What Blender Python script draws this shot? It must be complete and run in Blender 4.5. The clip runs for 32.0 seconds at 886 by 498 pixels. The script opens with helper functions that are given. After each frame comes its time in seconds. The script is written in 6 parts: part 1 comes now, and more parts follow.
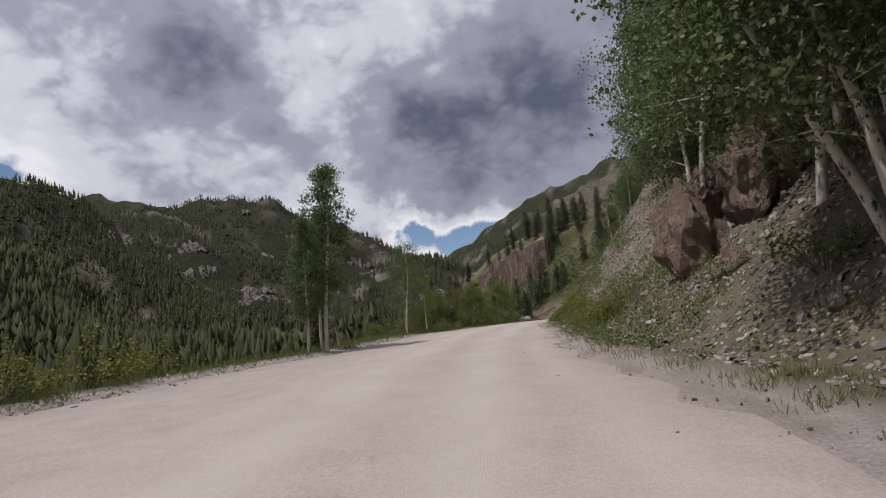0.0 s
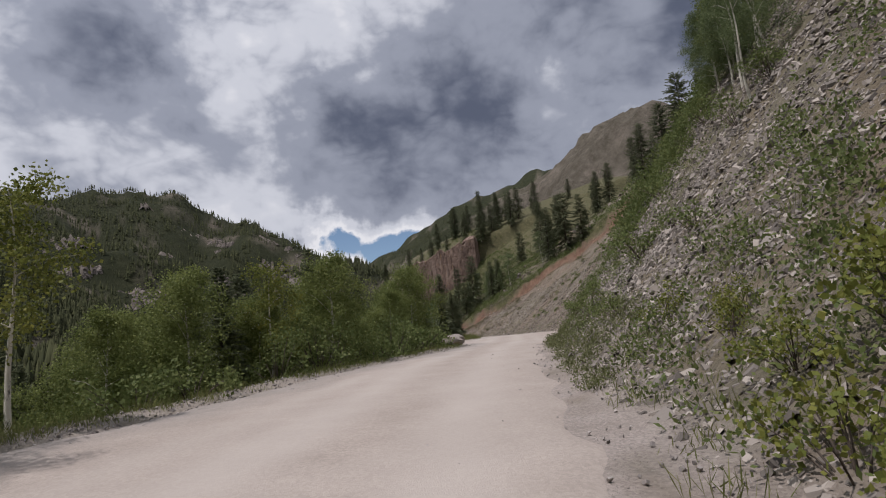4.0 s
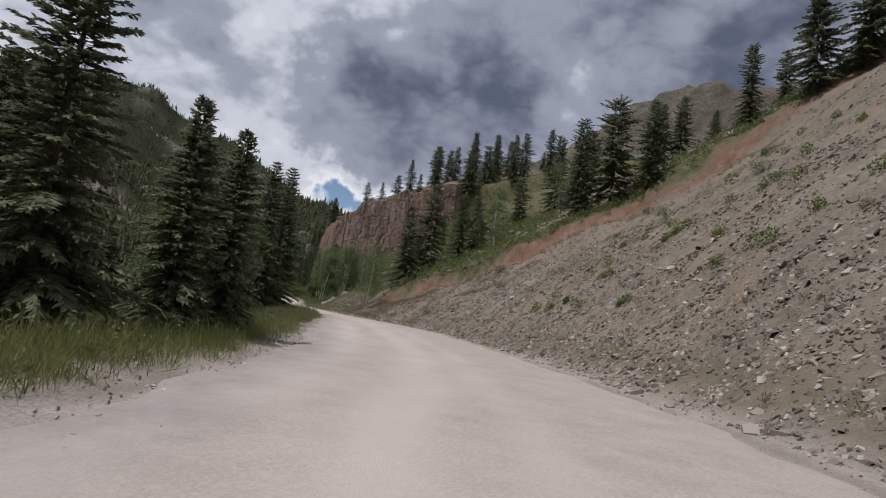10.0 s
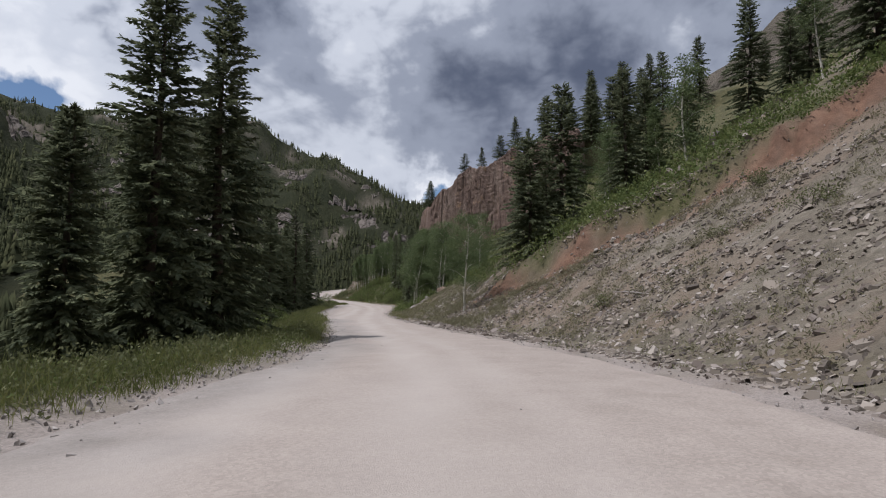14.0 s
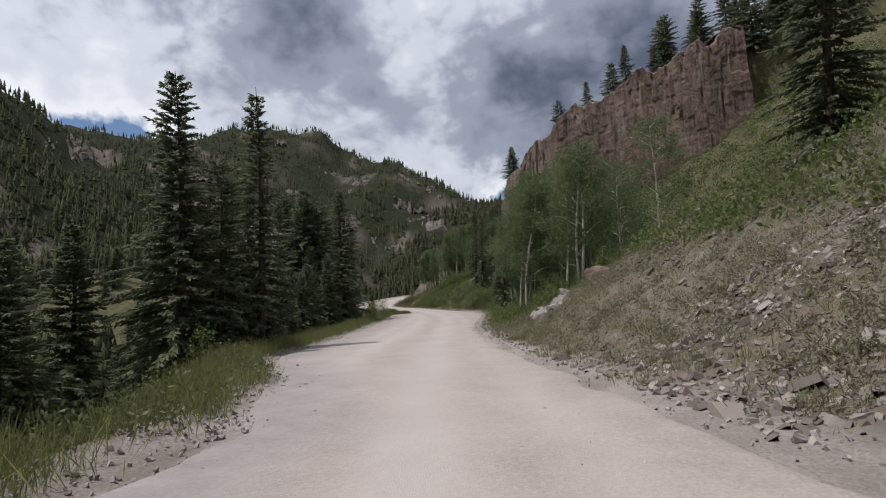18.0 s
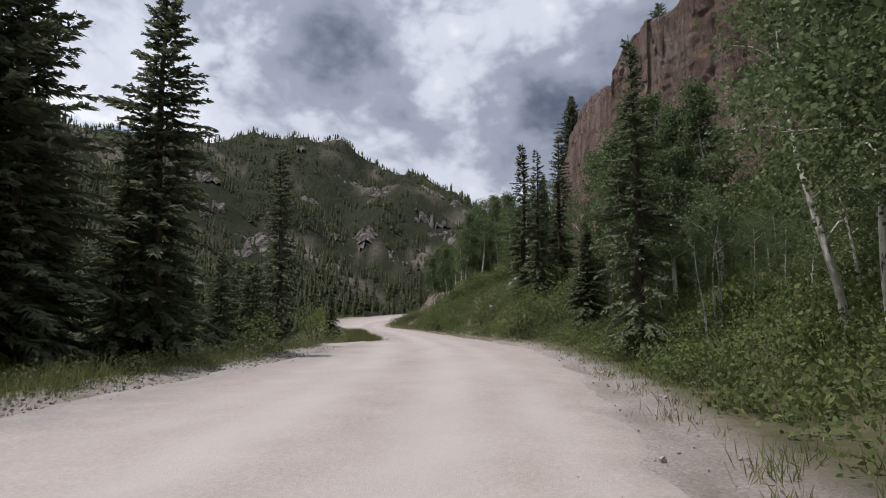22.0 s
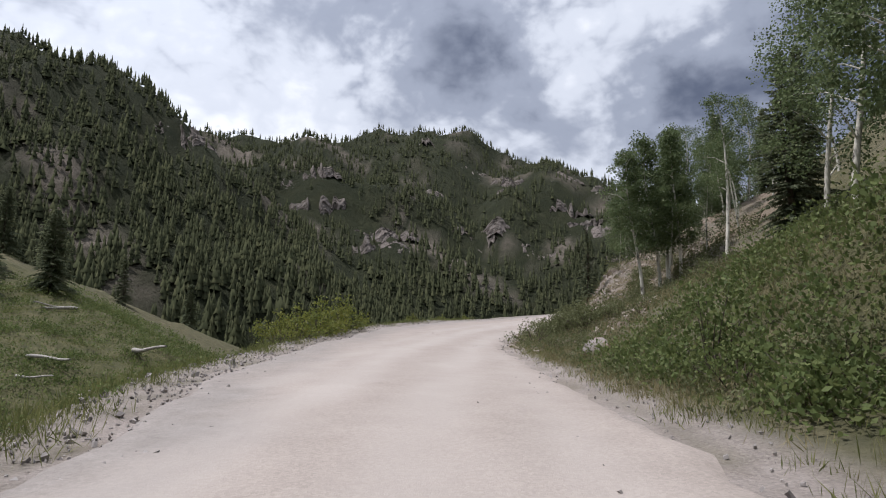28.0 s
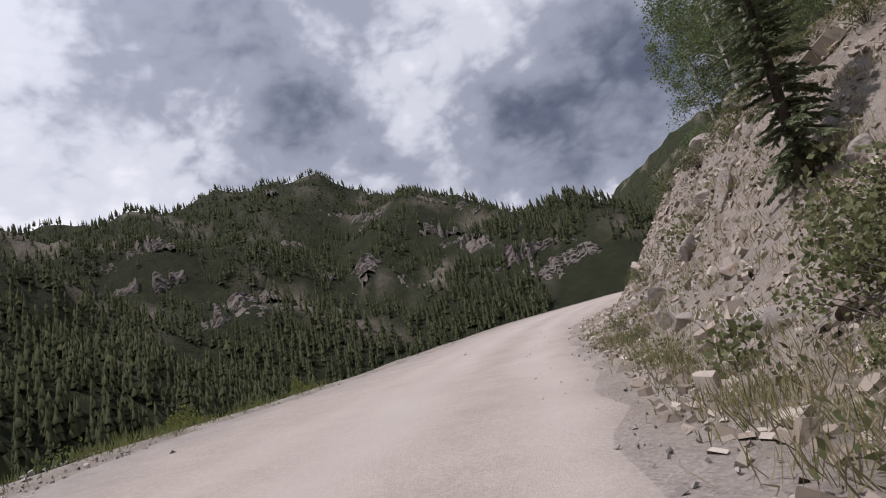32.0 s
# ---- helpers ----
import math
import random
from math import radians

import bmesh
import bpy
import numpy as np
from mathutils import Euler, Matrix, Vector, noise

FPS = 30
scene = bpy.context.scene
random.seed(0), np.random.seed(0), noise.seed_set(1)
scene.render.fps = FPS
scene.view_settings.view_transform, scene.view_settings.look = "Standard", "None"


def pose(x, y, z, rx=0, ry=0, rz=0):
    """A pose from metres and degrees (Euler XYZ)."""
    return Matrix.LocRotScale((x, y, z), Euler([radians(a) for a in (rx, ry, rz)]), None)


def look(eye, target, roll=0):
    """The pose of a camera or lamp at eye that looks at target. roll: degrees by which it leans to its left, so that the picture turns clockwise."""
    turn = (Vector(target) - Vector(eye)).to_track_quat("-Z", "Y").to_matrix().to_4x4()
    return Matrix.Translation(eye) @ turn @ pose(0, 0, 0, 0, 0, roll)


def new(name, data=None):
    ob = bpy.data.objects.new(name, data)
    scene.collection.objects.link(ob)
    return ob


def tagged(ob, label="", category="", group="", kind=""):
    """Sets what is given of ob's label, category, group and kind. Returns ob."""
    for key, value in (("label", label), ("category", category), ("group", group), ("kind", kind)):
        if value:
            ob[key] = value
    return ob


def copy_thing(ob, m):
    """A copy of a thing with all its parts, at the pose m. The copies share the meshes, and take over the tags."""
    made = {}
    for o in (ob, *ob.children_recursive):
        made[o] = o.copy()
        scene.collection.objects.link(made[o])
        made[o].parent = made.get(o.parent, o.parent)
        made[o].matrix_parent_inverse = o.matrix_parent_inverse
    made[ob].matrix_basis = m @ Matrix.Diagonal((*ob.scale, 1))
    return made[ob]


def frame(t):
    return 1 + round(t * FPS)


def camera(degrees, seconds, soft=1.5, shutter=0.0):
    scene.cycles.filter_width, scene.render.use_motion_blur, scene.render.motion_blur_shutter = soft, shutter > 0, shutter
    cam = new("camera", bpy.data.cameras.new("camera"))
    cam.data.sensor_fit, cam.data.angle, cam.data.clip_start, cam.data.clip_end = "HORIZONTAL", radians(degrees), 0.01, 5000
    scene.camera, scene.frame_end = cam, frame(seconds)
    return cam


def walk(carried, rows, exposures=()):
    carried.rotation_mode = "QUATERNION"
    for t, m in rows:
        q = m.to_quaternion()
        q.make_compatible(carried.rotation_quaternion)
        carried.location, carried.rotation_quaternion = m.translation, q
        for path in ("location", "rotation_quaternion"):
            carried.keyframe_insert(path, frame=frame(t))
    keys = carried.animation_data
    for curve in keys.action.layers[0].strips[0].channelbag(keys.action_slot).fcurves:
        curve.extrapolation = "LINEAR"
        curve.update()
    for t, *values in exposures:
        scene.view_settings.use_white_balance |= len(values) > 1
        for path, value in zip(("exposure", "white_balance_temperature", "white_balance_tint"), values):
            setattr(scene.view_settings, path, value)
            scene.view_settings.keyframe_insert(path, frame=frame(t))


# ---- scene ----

# ---------------------------------------------------------------- camera
cam = camera(75.6, 32.0, soft=1.1)
PATH = [
    (0, (-1.32, -41.00, -0.73), (-2.264, -31.133, 0.594), -6.1),
    (0.5, (-1.47, -36.32, -0.62), (-2.129, -26.427, 0.705), -5.8),
    (1, (-1.55, -31.59, -0.50), (-2.065, -21.698, 0.897), -3.8),
    (1.5, (-1.52, -26.88, -0.40), (-1.944, -16.983, 0.989), -1.9),
    (2, (-1.54, -22.43, -0.32), (-1.941, -12.530, 1.070), -0.9),
    (2.5, (-1.34, -17.98, -0.23), (-1.586, -8.079, 1.130), -1.9),
    (3, (-1.09, -13.52, -0.16), (-0.920, -3.619, 1.237), -3.5),
    (3.5, (-0.76, -9.04, -0.10), (-0.359, 0.855, 1.303), -4.8),
    (4, (-0.39, -4.54, -0.04), (-0.031, 5.367, 1.307), -5.5),
    (4.5, (0.00, 0.00, 0.00), (0.214, 9.921, 1.238), -5.6),
    (5, (0.47, 4.58, 0.03), (1.079, 14.492, 1.176), -6.2),
    (5.5, (0.98, 9.21, 0.05), (1.851, 19.122, 1.068), -3.5),
    (6, (1.67, 13.91, 0.05), (2.881, 23.777, 1.084), -3.8),
    (6.5, (2.56, 18.67, 0.04), (4.118, 28.492, 1.098), -2.3),
    (7, (3.69, 23.53, -0.00), (5.334, 33.335, 1.066), 0.9),
    (7.5, (4.75, 28.47, -0.11), (6.202, 38.306, 0.974), 3.2),
    (8, (5.52, 33.45, -0.22), (6.938, 43.292, 0.825), 3.5),
    (8.5, (6.43, 38.73, -0.23), (7.692, 48.600, 0.803), 4.6),
    (9, (7.29, 43.91, -0.22), (8.378, 53.800, 0.749), 4.5),
    (9.5, (7.93, 48.95, -0.21), (8.832, 58.863, 0.772), 6.3),
    (10, (8.41, 53.84, -0.26), (8.999, 63.773, 0.678), 7.6),
    (10.5, (8.78, 58.47, -0.36), (8.914, 68.432, 0.536), 8.4),
    (11, (9.08, 62.91, -0.46), (8.851, 72.870, 0.386), 6.2),
    (11.5, (9.22, 67.21, -0.57), (8.883, 77.169, 0.274), 2.5),
    (12, (9.25, 71.36, -0.69), (8.843, 81.319, 0.145), 2.8),
    (12.5, (9.14, 75.34, -0.82), (8.224, 85.267, -0.056), 5.2),
    (13, (8.89, 79.19, -0.93), (7.633, 89.081, -0.197), 3.5),
    (13.5, (8.55, 82.96, -0.96), (7.219, 92.841, -0.178), -0.0),
    (14, (7.98, 86.83, -0.98), (6.576, 96.700, -0.243), 0.3),
    (14.5, (7.50, 90.43, -1.04), (5.733, 100.249, -0.357), 2.3),
    (15, (6.91, 94.04, -1.13), (4.821, 103.800, -0.505), 2.0),
    (15.5, (6.05, 98.05, -1.24), (3.686, 107.742, -0.584), 0.8),
    (16, (4.87, 102.34, -1.35), (1.820, 111.824, -0.446), -1.6),
    (16.5, (3.42, 106.80, -1.46), (0.025, 116.146, -0.411), -3.9),
    (17, (1.85, 111.36, -1.56), (-1.359, 120.773, -0.547), -5.2),
    (17.5, (0.31, 115.99, -1.66), (-2.342, 125.598, -0.806), -5.0),
    (18, (-1.29, 120.63, -1.75), (-3.872, 130.256, -0.904), -2.8),
    (18.5, (-2.74, 125.24, -1.84), (-5.413, 134.834, -0.955), -1.1),
    (19, (-4.00, 129.84, -1.93), (-6.876, 139.372, -0.975), -1.1),
    (19.5, (-5.18, 134.48, -2.04), (-8.113, 143.984, -1.011), -1.8),
    (20, (-6.31, 139.16, -2.17), (-9.393, 148.614, -1.086), -1.2),
    (20.5, (-7.34, 143.88, -2.30), (-10.498, 153.301, -1.178), -1.7),
    (21, (-8.58, 148.73, -2.40), (-11.634, 158.189, -1.266), -3.7),
    (21.5, (-9.93, 153.71, -2.44), (-12.795, 163.214, -1.199), -3.3),
    (22, (-11.04, 158.74, -2.41), (-13.995, 168.208, -1.158), 0.1),
    (22.5, (-12.26, 163.64, -2.38), (-15.451, 173.031, -1.120), 2.2),
    (23, (-13.59, 168.40, -2.35), (-16.989, 177.719, -1.068), 2.0),
    (23.5, (-14.92, 172.97, -2.36), (-18.342, 182.277, -1.087), 1.1),
    (24, (-16.35, 177.27, -2.40), (-19.894, 186.546, -1.208), 3.2),
    (24.5, (-17.71, 181.19, -2.43), (-21.675, 190.312, -1.370), 6.0),
    (25, (-19.03, 184.67, -2.45), (-23.244, 193.668, -1.337), 5.3),
    (25.5, (-20.43, 187.92, -2.39), (-24.951, 196.778, -1.336), 5.7),
    (26, (-22.09, 191.42, -2.30), (-26.836, 200.158, -1.269), 5.7),
    (26.5, (-24.03, 194.95, -2.21), (-29.170, 203.450, -1.082), 5.1),
    (27, (-26.10, 198.71, -2.16), (-31.366, 207.112, -0.871), 2.9),
    (27.5, (-28.26, 202.59, -2.12), (-33.476, 211.019, -0.781), 1.0),
    (28, (-30.43, 206.56, -2.08), (-35.521, 215.067, -0.783), 0.1),
    (28.5, (-32.56, 210.57, -2.05), (-37.478, 219.188, -0.799), -0.4),
    (29, (-34.62, 214.58, -2.00), (-39.349, 223.294, -0.655), -1.9),
    (29.5, (-36.66, 218.57, -1.96), (-41.488, 227.225, -0.637), 2.0),
    (30, (-38.68, 222.51, -1.91), (-43.809, 230.986, -0.555), 2.0),
    (30.5, (-40.64, 226.44, -1.85), (-45.403, 235.129, -0.482), -5.4),
    (31, (-42.47, 230.43, -1.79), (-46.793, 239.323, -0.304), -6.2),
    (31.5, (-44.17, 234.52, -1.73), (-48.169, 243.530, -0.063), -8.3),
    (32, (-45.73, 238.71, -1.67), (-48.707, 248.096, 0.094), -14.7),
]
walk(cam, [(t, look(eye, target, roll)) for t, eye, target, roll in PATH], [(0, -0.1, 6560, 12), (8, -0.08, 6560, 11), (13, -0.04, 6250, 10), (17, 0.02, 6380, 10), (21, 0.06, 6360, 10), (24.5, 0.26, 6250, 11), (27, 0.26, 6250, 10), (30, 0.20, 6380, 10), (32, 0.06, 6450, 14)])

# ---------------------------------------------------------------- light
SUN_WAY = Vector((-0.78, -0.36, 1.95)).normalized()
sun_data = bpy.data.lights.new("sun", "SUN")
sun_data.energy, sun_data.angle, sun_data.color = 3.4, radians(0.6), (1.0, 0.945, 0.95)
sun = new("sun", sun_data)
sun.matrix_world = look(SUN_WAY * 200, (0, 0, 0))
scene.view_settings.exposure = 0.0

world = bpy.data.worlds.new("world")
scene.world = world
world.use_nodes = True
wn, wl = world.node_tree.nodes, world.node_tree.links
wn.clear()


def wnode(kind, **values):
    n = wn.new(kind)
    for key, v in values.items():
        n.inputs[key].default_value = v
    return n


def wmath(op, a, b=None, c=None, clamp=False):
    n = wn.new("ShaderNodeMath")
    n.operation, n.use_clamp = op, clamp
    for i, v in enumerate((a, b, c)):
        if v is None:
            continue
        if isinstance(v, (int, float)):
            n.inputs[i].default_value = v
        else:
            wl.new(v, n.inputs[i])
    return n.outputs[0]


sky = wn.new("ShaderNodeTexSky")
sky.sky_type, sky.sun_disc = "NISHITA", False
sky.sun_elevation = math.asin(SUN_WAY.z)
sky.sun_rotation = math.atan2(SUN_WAY.x, SUN_WAY.y)
sky.altitude = 2800
coord = wn.new("ShaderNodeTexCoord")
split = wn.new("ShaderNodeSeparateXYZ")
wl.new(coord.outputs["Generated"], split.inputs[0])
# heaped clouds: noise over the sky's directions, a little flattened towards the horizon
flat = wn.new("ShaderNodeCombineXYZ")
wl.new(split.outputs[0], flat.inputs[0])
wl.new(split.outputs[1], flat.inputs[1])
wl.new(wmath("MULTIPLY", split.outputs[2], 1.45), flat.inputs[2])


def cloud_noise(scale, detail, rough, shift, warp=0.0):
    m = wn.new("ShaderNodeMapping")
    m.inputs["Location"].default_value = shift
    wl.new(flat.outputs[0], m.inputs[0])
    n = wnode("ShaderNodeTexNoise", Scale=scale, Detail=detail, Roughness=rough, Distortion=warp)
    wl.new(m.outputs[0], n.inputs["Vector"])
    return n.outputs["Fac"]


def wramp(fac, *stops):
    n = wn.new("ShaderNodeValToRGB")
    n.color_ramp.interpolation = "EASE"
    while len(n.color_ramp.elements) < len(stops):
        n.color_ramp.elements.new(0.5)
    for e, (p, c) in zip(n.color_ramp.elements, stops):
        e.position, e.color = p, (*c, 1)
    wl.new(fac, n.inputs[0])
    return n.outputs[0]


def heading(az, el):
    """A direction by degrees to the right of north and degrees up."""
    a, e = radians(az), radians(el)
    return Vector((math.sin(a) * math.cos(e), math.cos(a) * math.cos(e), math.sin(e)))


def mass(az, el, size, amount):
    """A cloud bank (or, below nought, a thin place) round one heading, that fades out at about the size in degrees."""
    n = wn.new("ShaderNodeVectorMath")
    n.operation = "DOT_PRODUCT"
    wl.new(ragged.outputs["Vector"], n.inputs[0])
    n.inputs[1].default_value = heading(az, el)
    return wmath("MULTIPLY", wmath("POWER", wmath("MAXIMUM", n.outputs["Value"], 0.0), 0.69 / (1 - math.cos(radians(size)))), 1.3 * amount)


def billow(scale, shift):
    """Puffy swellings with creases between them."""
    return wmath("ABSOLUTE", wmath("SUBTRACT", cloud_noise(scale, 3.0, 0.5, shift, 0.3), 0.5))


# the headings are bent by a noise, so that the banks have uneven edges
bend_node = wnode("ShaderNodeTexNoise", Scale=5.5, Detail=6.0, Roughness=0.58)
wl.new(coord.outputs["Generated"], bend_node.inputs["Vector"])
centred = wn.new("ShaderNodeVectorMath")
centred.operation = "SUBTRACT"
wl.new(bend_node.outputs["Color"], centred.inputs[0])
centred.inputs[1].default_value = (0.5, 0.5, 0.5)
pushed = wn.new("ShaderNodeVectorMath")
pushed.operation = "MULTIPLY_ADD"
wl.new(centred.outputs["Vector"], pushed.inputs[0])
pushed.inputs[1].default_value = (0.34, 0.34, 0.26)
wl.new(coord.outputs["Generated"], pushed.inputs[2])
ragged = wn.new("ShaderNodeVectorMath")
ragged.operation = "NORMALIZE"
wl.new(pushed.outputs["Vector"], ragged.inputs[0])

big = cloud_noise(2.4, 2.0, 0.45, (3.1, 1.7, 0.4), 0.25)
mid = cloud_noise(5.2, 8.0, 0.52, (0.4, 5.2, 0.9), 0.3)
puffs = wmath("ADD", wmath("MULTIPLY", billow(7.0, (1.3, 0.2, 2.2)), 0.55), wmath("MULTIPLY", billow(15.0, (4.1, 3.2, 0.2)), 0.35))
thick = wmath("ADD", wmath("MULTIPLY", wmath("SUBTRACT", big, 0.5), 0.55), wmath("MULTIPLY", wmath("SUBTRACT", mid, 0.5), 0.70))
thick = wmath("ADD", wmath("ADD", thick, wmath("MULTIPLY", wmath("SUBTRACT", puffs, 0.09), -0.95)), 0.47)
for bank in ((-3, 17, 8, 0.20), (8, 20, 7, 0.12), (20, 29, 8, 0.20), (-28, 26, 7, 0.15), (-12, 17, 5, 0.08), (-36, 27, 7, 0.12), (34, 24, 9, 0.10),
             (-17, 25, 6, -0.15), (-43, 21, 8, -0.08), (14, 18, 5, -0.12), (-6, 31, 6, -0.12), (0, 7, 4, -0.18), (-9, 8, 4, -0.12), (-58, 24, 10, -0.08), (16, 22, 3.0, -0.10), (-4, 7.5, 2.4, -0.42), (-10, 9, 2.2, -0.36), (-49, 13, 3.0, -0.42)):
    thick = wmath("ADD", thick, mass(*bank))
cover = wmath("MULTIPLY", wmath("SUBTRACT", thick, 0.10), 9.0, clamp=True)
shade = wramp(thick, (0.24, (0.86, 0.872, 0.925)), (0.42, (0.652, 0.680, 0.760)), (0.60, (0.335, 0.365, 0.450)), (0.92, (0.110, 0.130, 0.190)))
sky_blue = wn.new("ShaderNodeMixRGB")
sky_blue.blend_type = "MULTIPLY"
sky_blue.inputs[0].default_value = 1.0
wl.new(sky.outputs[0], sky_blue.inputs[1])
sky_blue.inputs[2].default_value = (0.10, 0.10, 0.10, 1)
mixed = wn.new("ShaderNodeMixRGB")
wl.new(cover, mixed.inputs[0])
wl.new(sky_blue.outputs[0], mixed.inputs[1])
wl.new(shade, mixed.inputs[2])
# clouds shine brighter towards the sun behind them
toward = wn.new("ShaderNodeVectorMath")
toward.operation = "DOT_PRODUCT"
wl.new(coord.outputs["Generated"], toward.inputs[0])
toward.inputs[1].default_value = SUN_WAY
glow = wmath("ADD", wmath("MULTIPLY", wmath("POWER", wmath("MAXIMUM", toward.outputs["Value"], 0.0), 3.0), 0.6), 0.94)
back = wnode("ShaderNodeBackground")
wl.new(mixed.outputs[0], back.inputs["Color"])
wl.new(glow, back.inputs["Strength"])
wout = wn.new("ShaderNodeOutputWorld")
wl.new(back.outputs[0], wout.inputs["Surface"])

# ---------------------------------------------------------------- materials


class Mat:
    """A small builder for node materials with two scales of variation."""

    def __init__(self, name, rough=0.9, metal=0.0, spec=0.3):
        self.m = bpy.data.materials.new(name)
        self.m.use_nodes = True
        self.n, self.l = self.m.node_tree.nodes, self.m.node_tree.links
        self.b = self.n["Principled BSDF"]
        self.b.inputs["Roughness"].default_value = rough
        self.b.inputs["Metallic"].default_value = metal
        self.b.inputs["Specular IOR Level"].default_value = spec
        self.pos = self.n.new("ShaderNodeNewGeometry").outputs["Position"]

    def noise(self, scale, detail=4, rough=0.6, warp=0.0, vec=None, stretch=None):
        t = self.n.new("ShaderNodeTexNoise")
        t.inputs["Scale"].default_value, t.inputs["Detail"].default_value = scale, detail
        t.inputs["Roughness"].default_value, t.inputs["Distortion"].default_value = rough, warp
        v = vec or self.pos
        if stretch:
            mp = self.n.new("ShaderNodeMapping")
            mp.inputs["Scale"].default_value = stretch
            self.l.new(v, mp.inputs[0])
            v = mp.outputs[0]
        self.l.new(v, t.inputs["Vector"])
        return t.outputs["Fac"]

    def cells(self, scale, out="Color", vec=None):
        t = self.n.new("ShaderNodeTexVoronoi")
        t.inputs["Scale"].default_value = scale
        self.l.new(vec or self.pos, t.inputs["Vector"])
        return t.outputs[out]

    def ramp(self, fac, *stops):
        r = self.n.new("ShaderNodeValToRGB")
        while len(r.color_ramp.elements) < len(stops):
            r.color_ramp.elements.new(0.5)
        for e, (p, c) in zip(r.color_ramp.elements, stops):
            e.position, e.color = p, (*c, 1) if len(c) == 3 else c
        self.l.new(fac, r.inputs[0])
        return r.outputs[0]

    def mix(self, fac, a, b, kind="MIX"):
        x = self.n.new("ShaderNodeMixRGB")
        x.blend_type = kind
        for i, v in enumerate((fac, a, b)):
            if isinstance(v, (int, float)):
                x.inputs[i].default_value = v
            elif isinstance(v, tuple):
                x.inputs[i].default_value = (*v, 1)
            else:
                self.l.new(v, x.inputs[i])
        return x.outputs[0]

    def attr(self, name):
        a = self.n.new("ShaderNodeAttribute")
        a.attribute_name = name
        return a.outputs["Fac"]

    def island(self):
        return self.n.new("ShaderNodeNewGeometry").outputs["Random Per Island"]

    def each(self):
        return self.n.new("ShaderNodeObjectInfo").outputs["Random"]

    def color(self, c):
        if isinstance(c, tuple):
            self.b.inputs["Base Color"].default_value = (*c, 1)
        else:
            self.l.new(c, self.b.inputs["Base Color"])
        return self

    def bump(self, fac, strength=0.5, dist=0.05):
        b = self.n.new("ShaderNodeBump")
        b.inputs["Strength"].default_value, b.inputs["Distance"].default_value = strength, dist
        self.l.new(fac, b.inputs["Height"])
        self.l.new(b.outputs[0], self.b.inputs["Normal"])
        return self

    def thin(self, amount, tint=(1.0, 1.0, 1.0)):
        """Lets some light through, as a leaf does."""
        out = self.n["Material Output"]
        t = self.n.new("ShaderNodeBsdfTranslucent")
        src = self.b.inputs["Base Color"]
        if src.links:
            self.l.new(src.links[0].from_socket, t.inputs["Color"])
        else:
            t.inputs["Color"].default_value = src.default_value
        mx = self.n.new("ShaderNodeMixShader")
        mx.inputs[0].default_value = amount
        self.l.new(self.b.outputs[0], mx.inputs[1])
        self.l.new(t.outputs[0], mx.inputs[2])
        self.l.new(mx.outputs[0], out.inputs["Surface"])
        return self


def leaf_mat(name, a, b, c, through_it=0.3, rough=0.6):
    m = Mat(name, rough, spec=0.14 if rough < 0.9 else 0.0)
    base = m.ramp(m.island(), (0.0, a), (0.55, b), (1.0, c))
    m.color(m.mix(0.35, base, m.ramp(m.noise(0.35, 3), (0.3, a), (0.7, c))))
    return m.thin(through_it).m


aspen_leaf = leaf_mat("aspen_leaf", (0.072, 0.104, 0.046), (0.124, 0.166, 0.072), (0.198, 0.236, 0.110), 0.38, 0.5)
bright_leaf = leaf_mat("bright_leaf", (0.092, 0.122, 0.038), (0.160, 0.196, 0.062), (0.250, 0.275, 0.095), 0.42)
gold_leaf = leaf_mat("gold_leaf", (0.10, 0.13, 0.03), (0.165, 0.185, 0.045), (0.24, 0.235, 0.06), 0.38)
bush_leaf = leaf_mat("bush_leaf", (0.072, 0.102, 0.034), (0.128, 0.166, 0.056), (0.20, 0.225, 0.085), 0.40)
needle = leaf_mat("needle", (0.088, 0.105, 0.068), (0.146, 0.167, 0.102), (0.222, 0.238, 0.140), 0.38, 0.95)
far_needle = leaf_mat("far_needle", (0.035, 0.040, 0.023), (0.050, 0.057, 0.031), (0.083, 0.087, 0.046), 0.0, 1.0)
grass_mat = leaf_mat("grass_blade", (0.090, 0.114, 0.034), (0.150, 0.170, 0.058), (0.245, 0.238, 0.100), 0.42)
dry_grass = leaf_mat("dry_grass", (0.16, 0.15, 0.07), (0.24, 0.21, 0.11), (0.33, 0.28, 0.16), 0.3)
sage_mat = leaf_mat("sage", (0.13, 0.125, 0.075), (0.20, 0.19, 0.118), (0.30, 0.275, 0.18), 0.3)
olive_leaf = leaf_mat("olive_leaf", (0.085, 0.098, 0.042), (0.135, 0.148, 0.068), (0.20, 0.205, 0.105), 0.35)

m = Mat("aspen_bark", 0.8)
m.color(m.mix(m.ramp(m.noise(7.0, 5, 0.7, stretch=(1, 1, 0.35)), (0.56, (0, 0, 0)), (0.64, (1, 1, 1))), m.ramp(m.noise(1.5), (0.3, (0.42, 0.40, 0.33)), (0.7, (0.66, 0.63, 0.55))), (0.05, 0.045, 0.04)))
aspen_bark = m.bump(m.noise(25, 4), 0.3, 0.01).m
m = Mat("dark_bark", 0.95)
m.color(m.ramp(m.noise(14, 5, stretch=(1, 1, 0.25)), (0.3, (0.035, 0.027, 0.02)), (0.7, (0.13, 0.105, 0.085))))
dark_bark = m.bump(m.noise(30, 4, stretch=(1, 1, 0.25)), 0.6, 0.02).m
m = Mat("dead_wood", 0.9)
